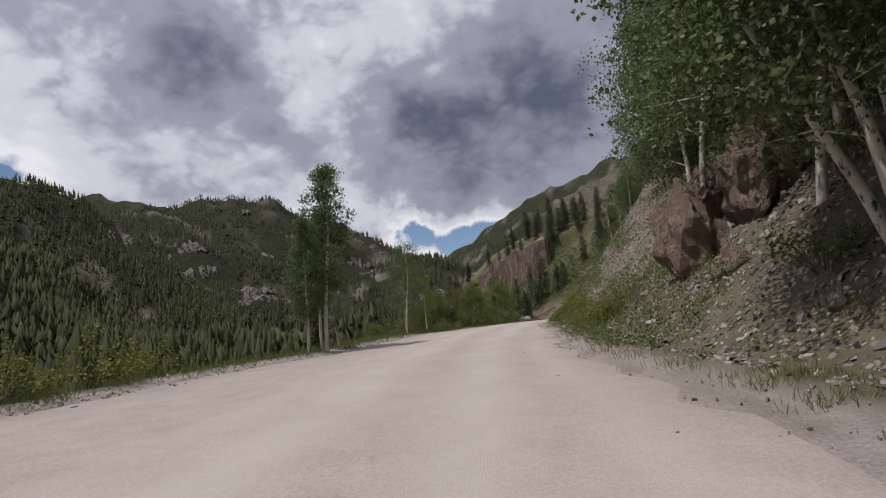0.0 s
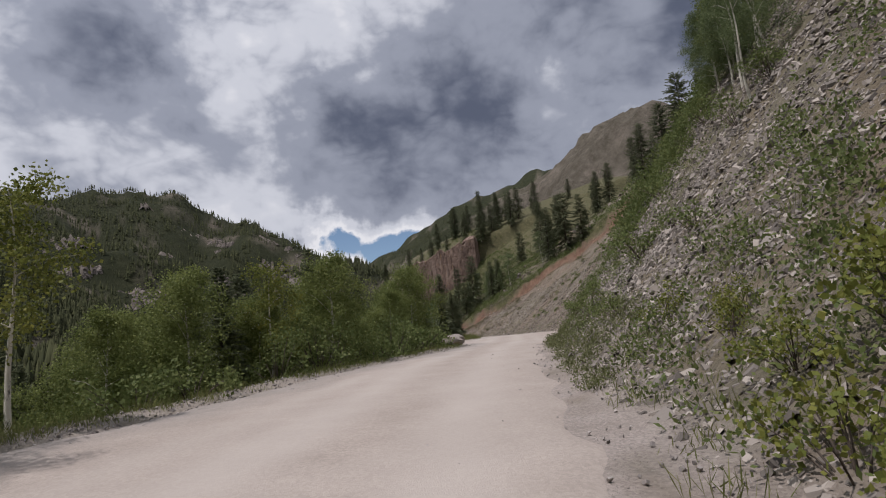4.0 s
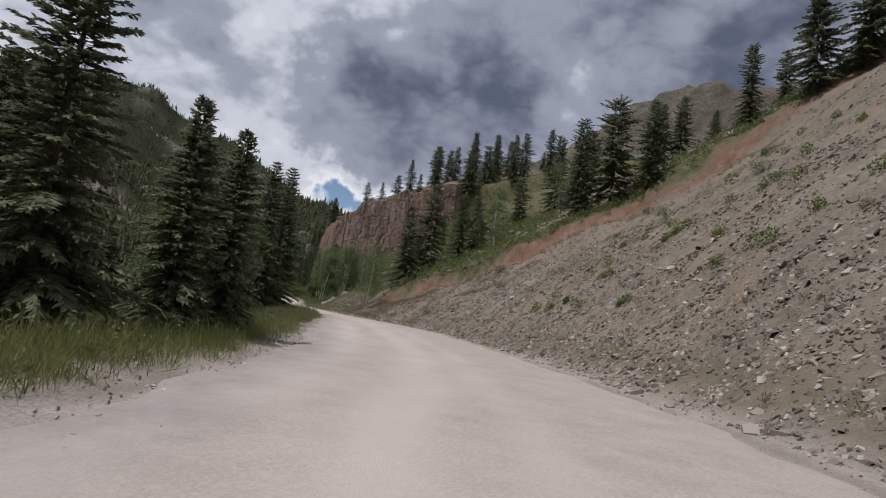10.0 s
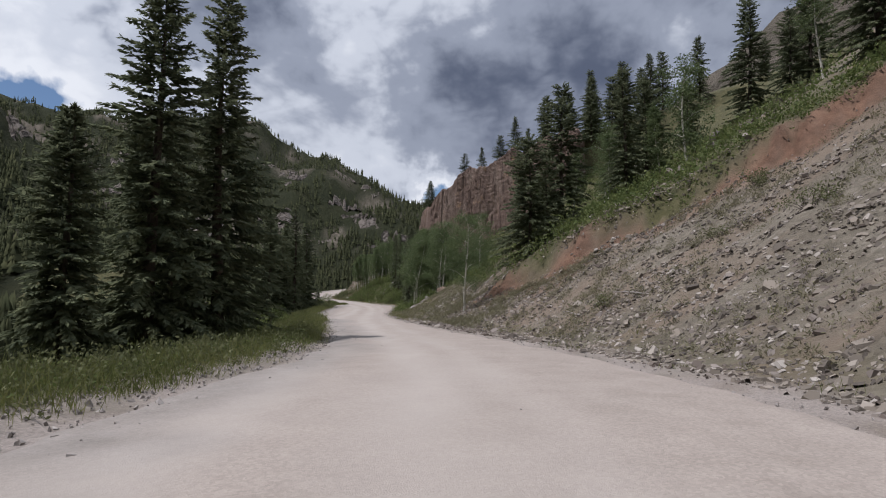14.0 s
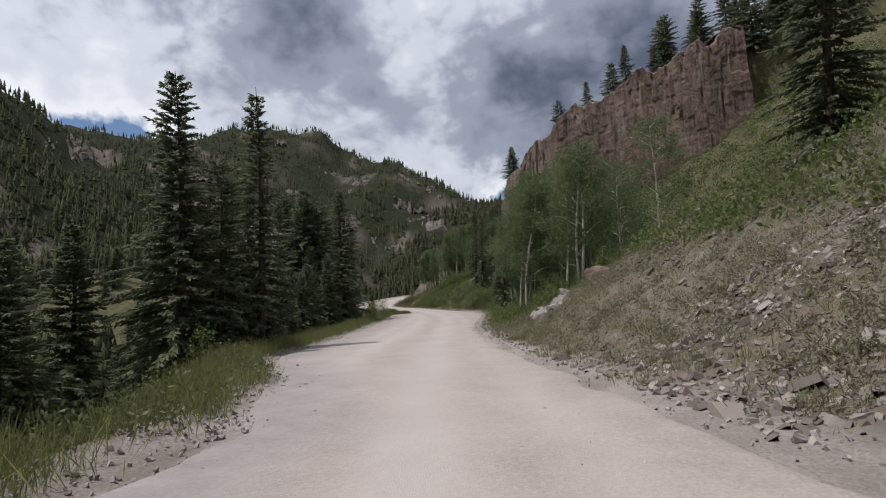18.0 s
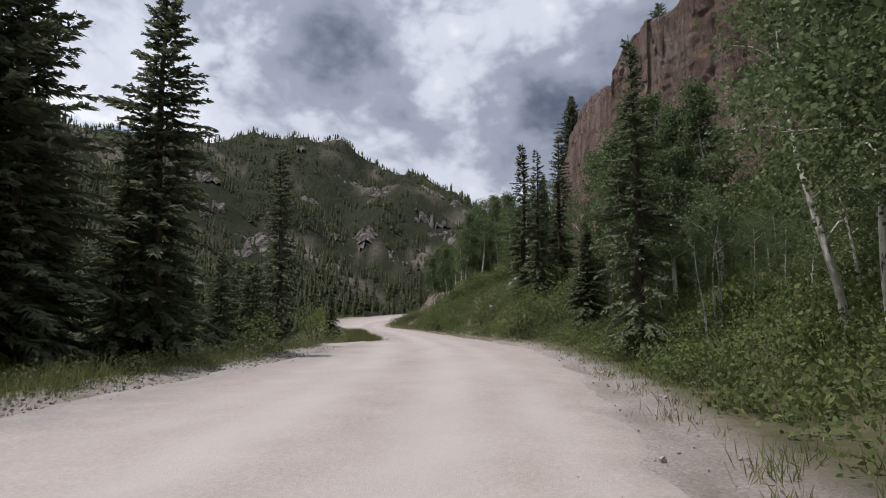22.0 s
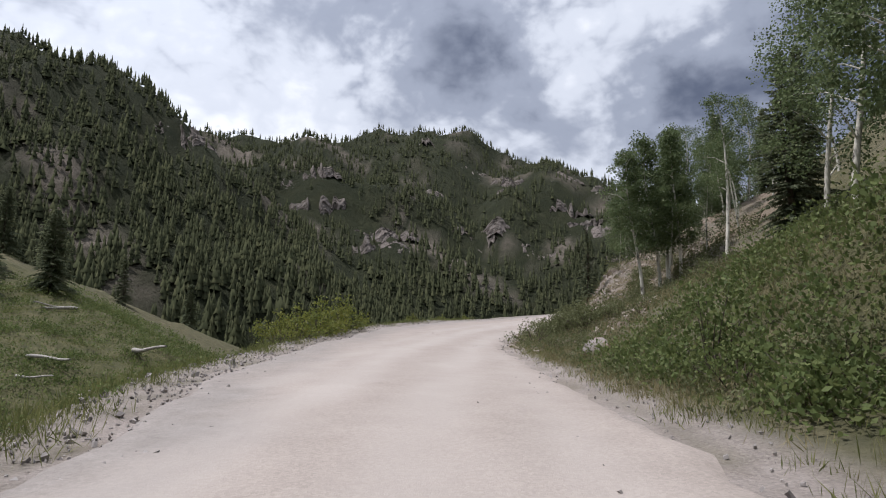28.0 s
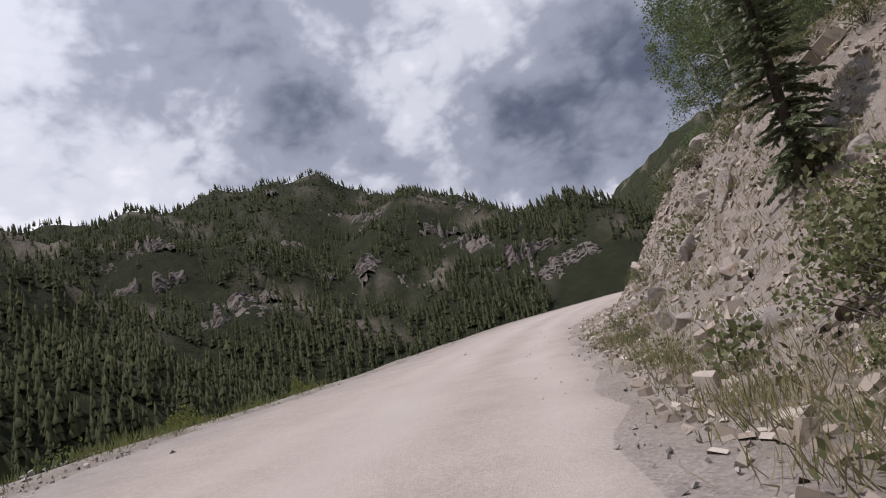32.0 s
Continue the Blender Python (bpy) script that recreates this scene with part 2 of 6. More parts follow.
m.color(m.ramp(m.noise(9, 5, stretch=(1, 1, 0.2)), (0.3, (0.20, 0.18, 0.16)), (0.7, (0.46, 0.43, 0.39))))
dead_wood = m.bump(m.noise(30, 4), 0.4, 0.01).m

# gravel road: packed pale wheel tracks, looser pinkish gravel between and at the sides
m = Mat("gravel_road", 0.95, spec=0.2)
track = m.attr("track")
packed = m.ramp(m.noise(0.5, 5), (0.3, (0.362, 0.322, 0.288)), (0.7, (0.404, 0.361, 0.325)))
loose = m.ramp(m.noise(1.3, 6), (0.3, (0.300, 0.262, 0.232)), (0.7, (0.364, 0.320, 0.285)))
grit = m.ramp(m.cells(34.0), (0.0, (0.72, 0.70, 0.69)), (1.0, (1.16, 1.14, 1.11)))
rim = m.ramp(m.noise(1.8, 6, 0.7), (0.3, (0.205, 0.188, 0.172)), (0.7, (0.300, 0.276, 0.255)))
col = m.mix(m.attr("rim"), m.mix(track, loose, packed), rim)
col = m.mix(m.mix(track, (0.65, 0.65, 0.65), (0.2, 0.2, 0.2)), col, grit, "MULTIPLY")
m.color(col)
gravel_road = m.bump(m.mix(0.4, m.noise(60, 6, 0.7), m.cells(55, "Distance")), 0.4, 0.018).m

# hillside soil: scree, dry grass and green by masks kept on the sheet
m = Mat("hillside", 0.97, spec=0.15)
scree = m.ramp(m.noise(0.28, 6, 0.65), (0.25, (0.112, 0.096, 0.076)), (0.5, (0.166, 0.147, 0.119)), (0.75, (0.224, 0.203, 0.170)))
scree = m.mix(0.75, scree, m.ramp(m.cells(5.5), (0.0, (0.62, 0.60, 0.58)), (1.0, (1.3, 1.27, 1.24))), "MULTIPLY")
soil = m.ramp(m.noise(1.2, 6, 0.7), (0.3, (0.150, 0.116, 0.088)), (0.7, (0.222, 0.176, 0.138)))
scree = m.mix(m.ramp(m.noise(0.30, 5, 0.6, 0.4, stretch=(0.22, 1, 0.22)), (0.46, (0, 0, 0)), (0.56, (0.9, 0.9, 0.9))), scree, soil)
red = m.ramp(m.noise(0.9, 8, 0.75), (0.32, (0.080, 0.045, 0.032)), (0.5, (0.150, 0.086, 0.060)), (0.7, (0.245, 0.145, 0.100)))
green = m.ramp(m.noise(1.1, 6, 0.7), (0.3, (0.040, 0.044, 0.020)), (0.55, (0.085, 0.082, 0.038)), (0.75, (0.155, 0.132, 0.078)))
col = m.mix(m.mix(0.55, m.attr("red"), m.ramp(m.noise(0.5, 6, 0.75), (0.35, (0, 0, 0)), (0.65, (1, 1, 1))), "OVERLAY"), scree, red)
edge = m.mix(0.5, m.attr("green"), m.ramp(m.noise(0.7, 6, 0.7), (0.25, (0, 0, 0)), (0.75, (1, 1, 1))), "OVERLAY")
col = m.mix(edge, col, green)
pale = m.ramp(m.noise(1.3, 6), (0.3, (0.285, 0.253, 0.230)), (0.7, (0.355, 0.319, 0.293)))
pale = m.mix(0.65, pale, m.ramp(m.cells(34.0), (0.0, (0.55, 0.53, 0.52)), (1.0, (1.25, 1.22, 1.18))), "MULTIPLY")
col = m.mix(m.attr("bare"), col, pale)
m.color(col)
hillside = m.bump(m.mix(0.35, m.noise(6, 9, 0.8), m.cells(16, "Distance")), 0.8, 0.07).m

m = Mat("far_hill", 0.98, spec=0.1)
woods = m.ramp(m.noise(0.06, 8, 0.75), (0.3, (0.022, 0.027, 0.015)), (0.55, (0.034, 0.038, 0.020)), (0.78, (0.068, 0.066, 0.037)))
rocky = m.ramp(m.noise(0.16, 8, 0.75, stretch=(1, 1, 0.5)), (0.3, (0.075, 0.068, 0.050)), (0.52, (0.165, 0.142, 0.115)), (0.75, (0.26, 0.225, 0.19)))
m.color(m.mix(m.attr("rock"), woods, rocky))
far_hill = m.bump(m.noise(0.25, 8, 0.8), 0.9, 3.0).m

m = Mat("grey_rock", 0.92, spec=0.2)
c0 = m.ramp(m.noise(0.9, 7, 0.7), (0.28, (0.17, 0.15, 0.135)), (0.5, (0.29, 0.262, 0.238)), (0.75, (0.42, 0.385, 0.35)))
c0 = m.mix(m.ramp(m.noise(2.2, 6, 0.7), (0.55, (0, 0, 0)), (0.7, (1, 1, 1))), c0, (0.30, 0.20, 0.145))
m.color(m.mix(0.6, c0, m.ramp(m.island(), (0.0, (0.6, 0.6, 0.61)), (1.0, (1.25, 1.22, 1.2))), "MULTIPLY"))
grey_rock = m.bump(m.noise(5, 8, 0.75), 0.7, 0.08).m

m = Mat("crag_rock", 0.95, spec=0.1)
m.color(m.ramp(m.noise(0.35, 8, 0.75, stretch=(1, 1, 0.4)), (0.3, (0.085, 0.073, 0.064)), (0.5, (0.180, 0.157, 0.139)), (0.72, (0.30, 0.266, 0.237))))
crag_rock = m.bump(m.noise(0.8, 9, 0.8, stretch=(1, 1, 0.4)), 1.0, 1.2).m

m = Mat("red_cliff", 0.94, spec=0.2)
c0 = m.ramp(m.noise(0.35, 7, 0.7, 0.3, stretch=(1, 1, 0.35)), (0.28, (0.095, 0.066, 0.055)), (0.5, (0.205, 0.145, 0.118)), (0.75, (0.34, 0.265, 0.218)))
c0 = m.mix(m.ramp(m.noise(1.1, 6, 0.7, stretch=(1, 1, 0.4)), (0.58, (0, 0, 0)), (0.72, (1, 1, 1))), c0, (0.36, 0.235, 0.13))
c0 = m.mix(0.85, c0, m.ramp(m.noise(1.4, 7, 0.75, 0.2, stretch=(1, 1, 0.10)), (0.36, (0.42, 0.40, 0.40)), (0.5, (1.0, 1.0, 1.0)), (0.7, (1.2, 1.17, 1.14))), "MULTIPLY")
m.color(c0)
red_cliff = m.bump(m.noise(1.1, 10, 0.8, stretch=(1, 1, 0.5)), 1.0, 0.6).m

m = Mat("slate_stone", 0.9, spec=0.25)
c0 = m.ramp(m.island(), (0.0, (0.096, 0.085, 0.075)), (0.5, (0.204, 0.182, 0.161)), (1.0, (0.378, 0.339, 0.297)))
slate_stone = m.color(c0).bump(m.noise(14, 5), 0.4, 0.02).m
m = Mat("tan_stone", 0.93, spec=0.2)
c0 = m.ramp(m.island(), (0.0, (0.095, 0.076, 0.064)), (0.5, (0.168, 0.140, 0.120)), (1.0, (0.29, 0.255, 0.228)))
tan_stone = m.color(c0).bump(m.noise(14, 5), 0.4, 0.02).m
m = Mat("scree_stone", 0.93, spec=0.2)
c0 = m.ramp(m.island(), (0.0, (0.075, 0.064, 0.056)), (0.45, (0.172, 0.148, 0.122)), (0.8, (0.275, 0.238, 0.198)), (1.0, (0.38, 0.345, 0.31)))
scree_stone = m.color(c0).bump(m.noise(14, 5), 0.4, 0.02).m
m = Mat("berm_stone", 0.94, spec=0.2)
c0 = m.ramp(m.island(), (0.0, (0.16, 0.145, 0.135)), (0.5, (0.265, 0.242, 0.225)), (1.0, (0.40, 0.37, 0.345)))
berm_stone = m.color(c0).bump(m.noise(14, 5), 0.4, 0.02).m
m = Mat("cut_stone", 0.93, spec=0.2)
c0 = m.ramp(m.island(), (0.0, (0.17, 0.138, 0.108)), (0.5, (0.29, 0.245, 0.200)), (1.0, (0.45, 0.40, 0.345)))
cut_stone = m.color(c0).bump(m.noise(14, 5), 0.4, 0.02).m
m = Mat("tan_rock", 0.94, spec=0.15)
c0 = m.ramp(m.noise(1.3, 8, 0.75), (0.3, (0.145, 0.105, 0.08)), (0.5, (0.265, 0.20, 0.155)), (0.72, (0.40, 0.325, 0.265)))
m.color(m.mix(0.7, c0, m.ramp(m.noise(5.0, 6, 0.8), (0.35, (0.6, 0.58, 0.57)), (0.65, (1.15, 1.13, 1.1))), "MULTIPLY"))
tan_rock = m.bump(m.noise(2.6, 10, 0.8), 1.0, 0.3).m
m = Mat("rusty_steel", 0.7, metal=0.4)
rusty_steel = m.color(m.ramp(m.noise(6), (0.3, (0.03, 0.025, 0.022)), (0.7, (0.10, 0.075, 0.06)))).m
m = Mat("sign_white", 0.6)
sign_white = m.color(m.ramp(m.noise(5), (0.3, (0.55, 0.55, 0.53)), (0.7, (0.75, 0.75, 0.73)))).m
m = Mat("muddy_water", 0.12, spec=0.5)
muddy_water = m.color(m.ramp(m.noise(1.2), (0.3, (0.215, 0.160, 0.105)), (0.7, (0.285, 0.215, 0.145)))).m

# ---------------------------------------------------------------- the plan: a centre line and cross sections
LINE_X = [0.5, -0.1, -0.7, -1.3, -1.5, -0.1, 2.6, 6.4, 8.8, 9.0, 6.1, -0.0, -5.6, -10.4, -15.6, -23.2, -32.8, -41.7, -47.2, -50.4, -50.7, -49.0, -46.2, -43.4]
LINE_Y = [-101.0, -81.0, -61.0, -41.0, -21.0, -1.1, 18.8, 38.4, 58.2, 78.2, 98.0, 117.0, 136.2, 155.6, 174.9, 193.4, 211.0, 228.8, 248.1, 267.8, 287.8, 307.7, 327.5, 347.3]
LINE_Z = [-3.45, -2.98, -2.50, -2.03, -1.59, -1.31, -1.26, -1.53, -1.65, -2.20, -2.54, -2.98, -3.39, -3.73, -3.68, -3.55, -3.34, -3.12, -2.52, -1.75, -0.85, -0.20, 0.40, 1.00]
FIRST, STEP = -60.0, 20.0
KNOTS = np.array([LINE_X, LINE_Y, LINE_Z]).T
ENDS = np.vstack([2 * KNOTS[0] - KNOTS[1], KNOTS, 2 * KNOTS[-1] - KNOTS[-2]])
LAST = FIRST + STEP * (len(KNOTS) - 1)


def line_at(s):
    """Point of the road's centre line s metres along, by a smooth curve through the stations."""
    u = np.clip((np.asarray(s, float) - FIRST) / STEP, 0, len(KNOTS) - 1.0001)
    i = u.astype(int)
    f = (u - i)[..., None]
    a, b, c, d = ENDS[i], ENDS[i + 1], ENDS[i + 2], ENDS[i + 3]
    return 0.5 * (2 * b + (c - a) * f + (2 * a - 5 * b + 4 * c - d) * f**2 + (3 * b - a - 3 * c + d) * f**3)


def way_at(s):
    d = line_at(np.asarray(s) + 0.5)[..., :2] - line_at(np.asarray(s) - 0.5)[..., :2]
    return d / np.linalg.norm(d, axis=-1, keepdims=True)


def table(*pairs):
    xs, ys = zip(*pairs)
    return lambda s: np.interp(s, xs, ys)


edge_left = table((-60, -9), (0, -11.5), (16, -9.0), (22, -7.2), (28, -7.2), (42, -7.5), (52, -6.2), (57, -5.6), (60, -4.6), (66, -3.9), (72, -3.7), (77, -3.9), (81, -4.6), (84, -8), (87, -11), (91.5, -11.5), (93, -7.2), (95, -5.0), (99.7, -3.7), (108, -3.8), (118, -4.5), (126, -4.9), (132, -4.5), (137, -4.2), (142, -3.3), (149, -2.4), (158, -2.3), (165, -3.1), (171, -2.8), (177, -3.6), (181, -5.6), (190, -6.1), (200, -6.6), (214, -6.9), (221, -6.1), (227, -5.2), (233, -4.6), (239, -3.2), (252, -3), (258, -3.3), (266, -5.5), (276, -6.7), (286, -7.3), (305, -7.5), (340, -7))
edge_right = table((-60, 3), (0, 2.9), (8, 2.7), (18, 2.0), (28, 2.0), (42, 1.2), (56, 1.5), (70, 1.7), (76, 3.1), (88, 4.4), (95, 5.0), (102, 5.2), (112, 5.2), (124, 5.2), (137, 4.8), (146, 4.1), (165, 2.9), (172, 2.5), (188, 1.8), (200, 1.6), (210, 2.2), (216, 2.9), (224, 3.8), (230, 4.3), (236, 3.7), (241, 3.1), (246, 2.9), (254, 2.7), (266, 2.2), (275, 1.8), (284, 0.6), (293, 0.0), (301, 0.7), (308, 0.9), (318, 1.2), (340, 3.5))
bank_start = table((-60, 2), (0, 2), (15, 1.6), (30, 1.0), (44, 0.5), (52, 0.3), (76, 0.35), (92, 0.6), (102, 0.5), (124, 0.5), (134, 1.0), (150, 1.2), (180, 0.8), (205, 1.5), (225, 2), (245, 1.5), (262, 0.9), (290, 0.9), (340, 1.5))
bank_slope = table((-60, 0.8), (0, 0.9), (15, 1.0), (30, 0.8), (44, 0.95), (51, 1.25), (66, 1.32), (77, 1.32), (84, 0.98), (92, 0.92), (100, 0.95), (110, 1.0), (122, 0.96), (132, 0.82), (140, 0.70), (150, 0.62), (165, 0.6), (180, 0.58), (192, 0.6), (205, 0.36), (225, 0.3), (245, 0.34), (262, 0.42), (278, 0.40), (287, 0.42), (293, 0.55), (297, 0.9), (302, 1.45), (315, 1.4), (328, 0.5), (340, 0.1))
bank_knee = table((-60, 13), (275, 13), (288, 5), (298, 3.6), (315, 3.6), (340, 8))
hill_slope = table((-60, 0.62), (60, 0.64), (84, 0.72), (98, 0.84), (124, 0.88), (138, 0.80), (150, 0.66), (172, 0.6), (188, 0.5), (202, 0.28), (250, 0.28), (270, 0.45), (290, 0.55), (312, 0.5), (330, 0.05), (400, 0.0))
verge = table((-60, 3), (0, 2), (40, 1.5), (50, 1), (65, 0.6), (80, 6), (95, 10), (110, 5), (150, 3), (165, 1), (200, 0.8), (225, 2), (236, 1.2), (250, 0.8), (262, 0.8), (280, 0.6), (340, 0.5))
drop_slope = table((-60, 0.35), (0, 0.4), (40, 0.5), (65, 0.6), (80, 0.4), (95, 0.3), (110, 0.3), (150, 0.45), (165, 0.6), (200, 0.6), (225, 0.5), (245, 0.35), (262, 0.55), (280, 0.8), (340, 0.9))
drop_depth = table((-60, 9), (40, 9), (65, 8), (80, 6), (95, 5), (110, 6), (150, 8), (165, 10), (200, 10), (225, 9), (245, 8), (262, 14), (280, 26), (340, 32))


def fbm(x, y, scale, octaves=4, seed=0.0):
    """Smooth value noise on a plan, made of turned sine waves."""
    out, amp, k = np.zeros(np.broadcast(x, y).shape), 1.0, 1.0 / scale
    for o in range(octaves):
        for j in range(3):
            a = 2.399 * (3 * o + j) + seed
            out += amp / 3 * np.sin((x * math.cos(a) + y * math.sin(a)) * k * 6.283 * (1 + 0.13 * j) + 5.1 * a + 1.7 * np.sin((x * math.sin(a * 1.7) - y * math.cos(a * 1.7)) * k * 3.1 + a))
        amp, k = amp * 0.5, k * 2.03
    return out


# top of the scree: an old cut that climbs away from the road
cut_line = table((-60, 60), (0, 45), (20, 60), (50, 70), (110, 72), (120, 62), (130, 51), (136, 42), (139, 36.5), (143, 32.5), (147, 28.5), (150.5, 21.7), (153, 18.5), (156, 13), (166, 7.5), (180, 30), (200, 12), (215, 4), (270, 4), (284, 12), (300, 16), (340, 20))


def smooth(v):
    v = np.clip(v, 0, 1)
    return v * v * (3 - 2 * v)


def spur_line(s):
    """Offset of the side track's middle, and half its width."""
    u = np.clip((s - 230) / 36, 0, 1)
    return -4.0 - 6.4 * u**1.25, 2.0 - 0.9 * u


def rise(s, l):
    """Height of the ground over the road's centre line, at s along and l to the right of it."""
    s, l = np.asarray(s, float), np.asarray(l, float)
    el, er = edge_left(s), edge_right(s)
    d = np.maximum(l - er - bank_start(s), 0)
    m = bank_slope(s)
    soft = d * d / (d + 0.6)
    knee = bank_knee(s)
    right = np.where(soft < knee, m * soft, m * knee + hill_slope(s) * (soft - knee))
    right = right + 0.10 * np.clip(l - er, 0, 1) * (1 - np.clip(d, 0, 1))
    e = np.maximum(el - l - verge(s), 0)
    deep = drop_depth(s)
    left = -deep * (1 - np.exp(-drop_slope(s) * e * e / (e + 0.8) / deep))
    left = left + 0.16 * np.clip(el - l, 0, 0.8) * np.exp(-np.maximum(el - l - 1.5, 0))
    rough = fbm(s, l, 9.0, 4) * 0.30 * np.clip(d / 6, 0, 1) + fbm(s, l, 30.0, 3, 2.0) * 1.4 * np.clip((d - 4) / 20, 0, 1)
    rough = rough + fbm(s, l, 11.0, 4, 1.0) * 0.35 * np.clip((e + 0.3) / 6, 0, 1)
    rough = rough + fbm(s + 0.25 * l, l * 0.12, 3.2, 3, 7.0) * 0.16 * np.clip(d / 5, 0, 1) * smooth((s - 78) / 10) * smooth((205 - s) / 15)
    gully = np.exp(-((s - 0.35 * l - 28 + fbm(s, l, 25, 2) * 3) / 4.0) ** 2) * np.clip(d / 10, 0, 1) * -0.8
    tilt = -np.interp(s, [10, 20, 40, 50, 262, 275, 288, 300, 312, 400], [0.025, 0.025, 0.02, 0, 0, 0.03, 0.085, 0.085, 0.05, 0.03]) * np.clip(l, -12, 6)
    step = 1.2 * smooth((l - cut_line(s) + fbm(s, l, 14, 3, 3.0) * 1.2) / 1.0) * smooth((s - 80) / 15) * smooth((168 - s) / 5)
    crown = step + tilt - 0.012 * np.clip(np.abs(l - 0.5 * (el + er)), 0, 6)
    ground = right + left + rough + gully + crown
    c, w = line_at(s), way_at(s)
    x, y = c[..., 0] + w[..., 1] * l, c[..., 1] - w[..., 0] * l
    # the mountainside rounds off to its crest
    crest = 60 + 0.185 * np.clip(y - 40, -60, 600) + fbm(x, y, 60, 3, 8.0) * 1.5 - c[..., 2]
    over = ground - crest
    ground = np.where(over > -12, crest - 12 * np.exp(-(over + 12) / 12), ground)
    # grassy talus below the cliff
    east = (s > 150) & (s < 300) & (l > 4)
    talus = np.interp(x, [-12, -4, 0, 8.5, 18, 30, 60], [1, 6, 9, 13.5, 20, 27, 42]) - 0.40 * np.maximum(200 - y, 0) + fbm(x, y, 12, 3, 4.0) * 0.4 - c[..., 2]
    t_ = talus - ground
    ground = ground + east * smooth((l - 4) / 6) * smooth((240 - y) / 25) * np.where(t_ > 4, t_, np.where(t_ < -4, 0, (t_ + 4) ** 2 / 16))
    # the bench on top of the cliff
    bench = np.interp(x, [-13, -8, -5, 1, 8, 14, 19, 30, 80], [14, 18.5, 21, 24, 27, 29.5, 31, 34, 50]) + 0.25 * np.clip(y - 206, 0, 60) - c[..., 2]
    k = smooth((y - 204.5) / 3.5) * smooth((x + 13.5 + 0.2 * (y - 203)) / 4.5) * smooth((l - 9) / 5) * smooth((275 - y) / 30) * (s > 150) * (s < 300)
    ground = ground + k * np.maximum(bench - ground, 0)
    # a cleared grassy spur that comes down to the valley's floor
    u = np.clip(((x + 112) * 54 + (y - 231) * -4) / (54 * 54 + 16.0), 0, 1)
    spur = 7 - 15 * u - 0.36 * np.maximum(np.hypot(x + 112 - 54 * u, y - 231 + 4 * u) - 5, 0) + fbm(x, y, 9, 3) * 0.35 - c[..., 2]
    ground = np.where((l < -9) & (s > 225) & (s < 330), np.maximum(ground, spur), ground)
    mid_, half = spur_line(s)
    k = smooth(1 - (np.abs(l - mid_) - half) / 2.2) * smooth((s - 228) / 6) * smooth((272 - s) / 6) * smooth((edge_left(s) + 0.3 - l) / 1.2)
    return ground + k * (-1.9 * smooth((s - 232) / 30) - ground)


def place(s, l, up=0.0):
    c, w = line_at(float(s)), way_at(float(s))
    return Vector((c[0] + w[1] * l, c[1] - w[0] * l, c[2] + float(rise(s, l)) + up))


def places(s, l):
    c, w = line_at(s), way_at(s)
    return np.stack([c[..., 0] + w[..., 1] * l, c[..., 1] - w[..., 0] * l, c[..., 2] + rise(s, l)], -1)


def sheet(name, verts, faces, mat, parent=None, smooth=True, **attrs):
    """A mesh object out of arrays of corners and faces, with named values on its corners."""
    me = bpy.data.meshes.new(name)
    faces = np.asarray(faces)
    n = faces.shape[1]
    me.vertices.add(len(verts))
    me.vertices.foreach_set("co", np.asarray(verts, np.float32).ravel())
    me.loops.add(faces.size)
    me.loops.foreach_set("vertex_index", faces.astype(np.int32).ravel())
    me.polygons.add(len(faces))
    me.polygons.foreach_set("loop_start", np.arange(0, faces.size, n, dtype=np.int32))
    me.update(calc_edges=True)
    me.polygons.foreach_set("use_smooth", np.full(len(faces), bool(smooth)))
    for key, v in attrs.items():
        a = me.attributes.new(key, "FLOAT", "POINT")
        a.data.foreach_set("value", np.asarray(v, np.float32).ravel())
    me.materials.append(mat)
    me.validate()
    ob = new(name, me)
    ob.parent = parent
    return ob


def grid_faces(nu, nv, flip=False):
    i = np.arange((nu - 1) * (nv - 1))
    a = (i // (nv - 1)) * nv + i % (nv - 1)
    return np.stack([a, a + nv, a + nv + 1, a + 1] if not flip else [a, a + 1, a + nv + 1, a + nv], 1)


bushy = table((-60, 0.6), (0, 0.7), (22, 0.5), (30, 0.15), (48, 0.3), (58, 0.7), (66, 0.85), (80, 0.85), (90, 0.5), (98, 0.1), (160, 0.06), (175, 0.35), (195, 0.4), (208, 0.9), (262, 0.9), (272, 0.7), (288, 0.45), (300, 0.1), (340, 0.3))

ss = np.concatenate([np.arange(-58, 330, 0.75), np.arange(330, LAST, 3)])
ll = np.concatenate([-np.geomspace(70, 12.5, 22), np.arange(-12, -8, 0.5), np.arange(-8, 8, 0.4), np.arange(8, 20, 0.75), np.geomspace(20, 128, 64)])
right_limit = table((-60, 128), (195, 128), (235, 110), (255, 75), (330, 75), (400, 60))
gs, gl = np.meshgrid(ss, ll, indexing="ij")
gl = np.where(gl > 8, 8 + (gl - 8) * (right_limit(gs) - 8) / (ll[-1] - 8), gl)
pts = places(gs, gl)
el, er = edge_left(gs), edge_right(gs)
wob = fbm(gs, gl, 3.0, 4, 4.0) * 0.35
inside = np.clip((np.minimum(gl - el, er - gl) + wob) / 0.5 + 0.5, 0, 1)
wheel = np.exp(-((gl + 0.35 + 0.15 * fbm(gs, gs, 40, 2)) / 0.75) ** 2) + np.exp(-((gl - 1.15) / 0.5) ** 2) * 0.5 + np.exp(-((gl + 2.6) / 0.7) ** 2)
wheel = np.clip(wheel, 0, 1) * np.clip(np.minimum(gl - el - 0.6, er - 0.4 - gl), 0, 1)
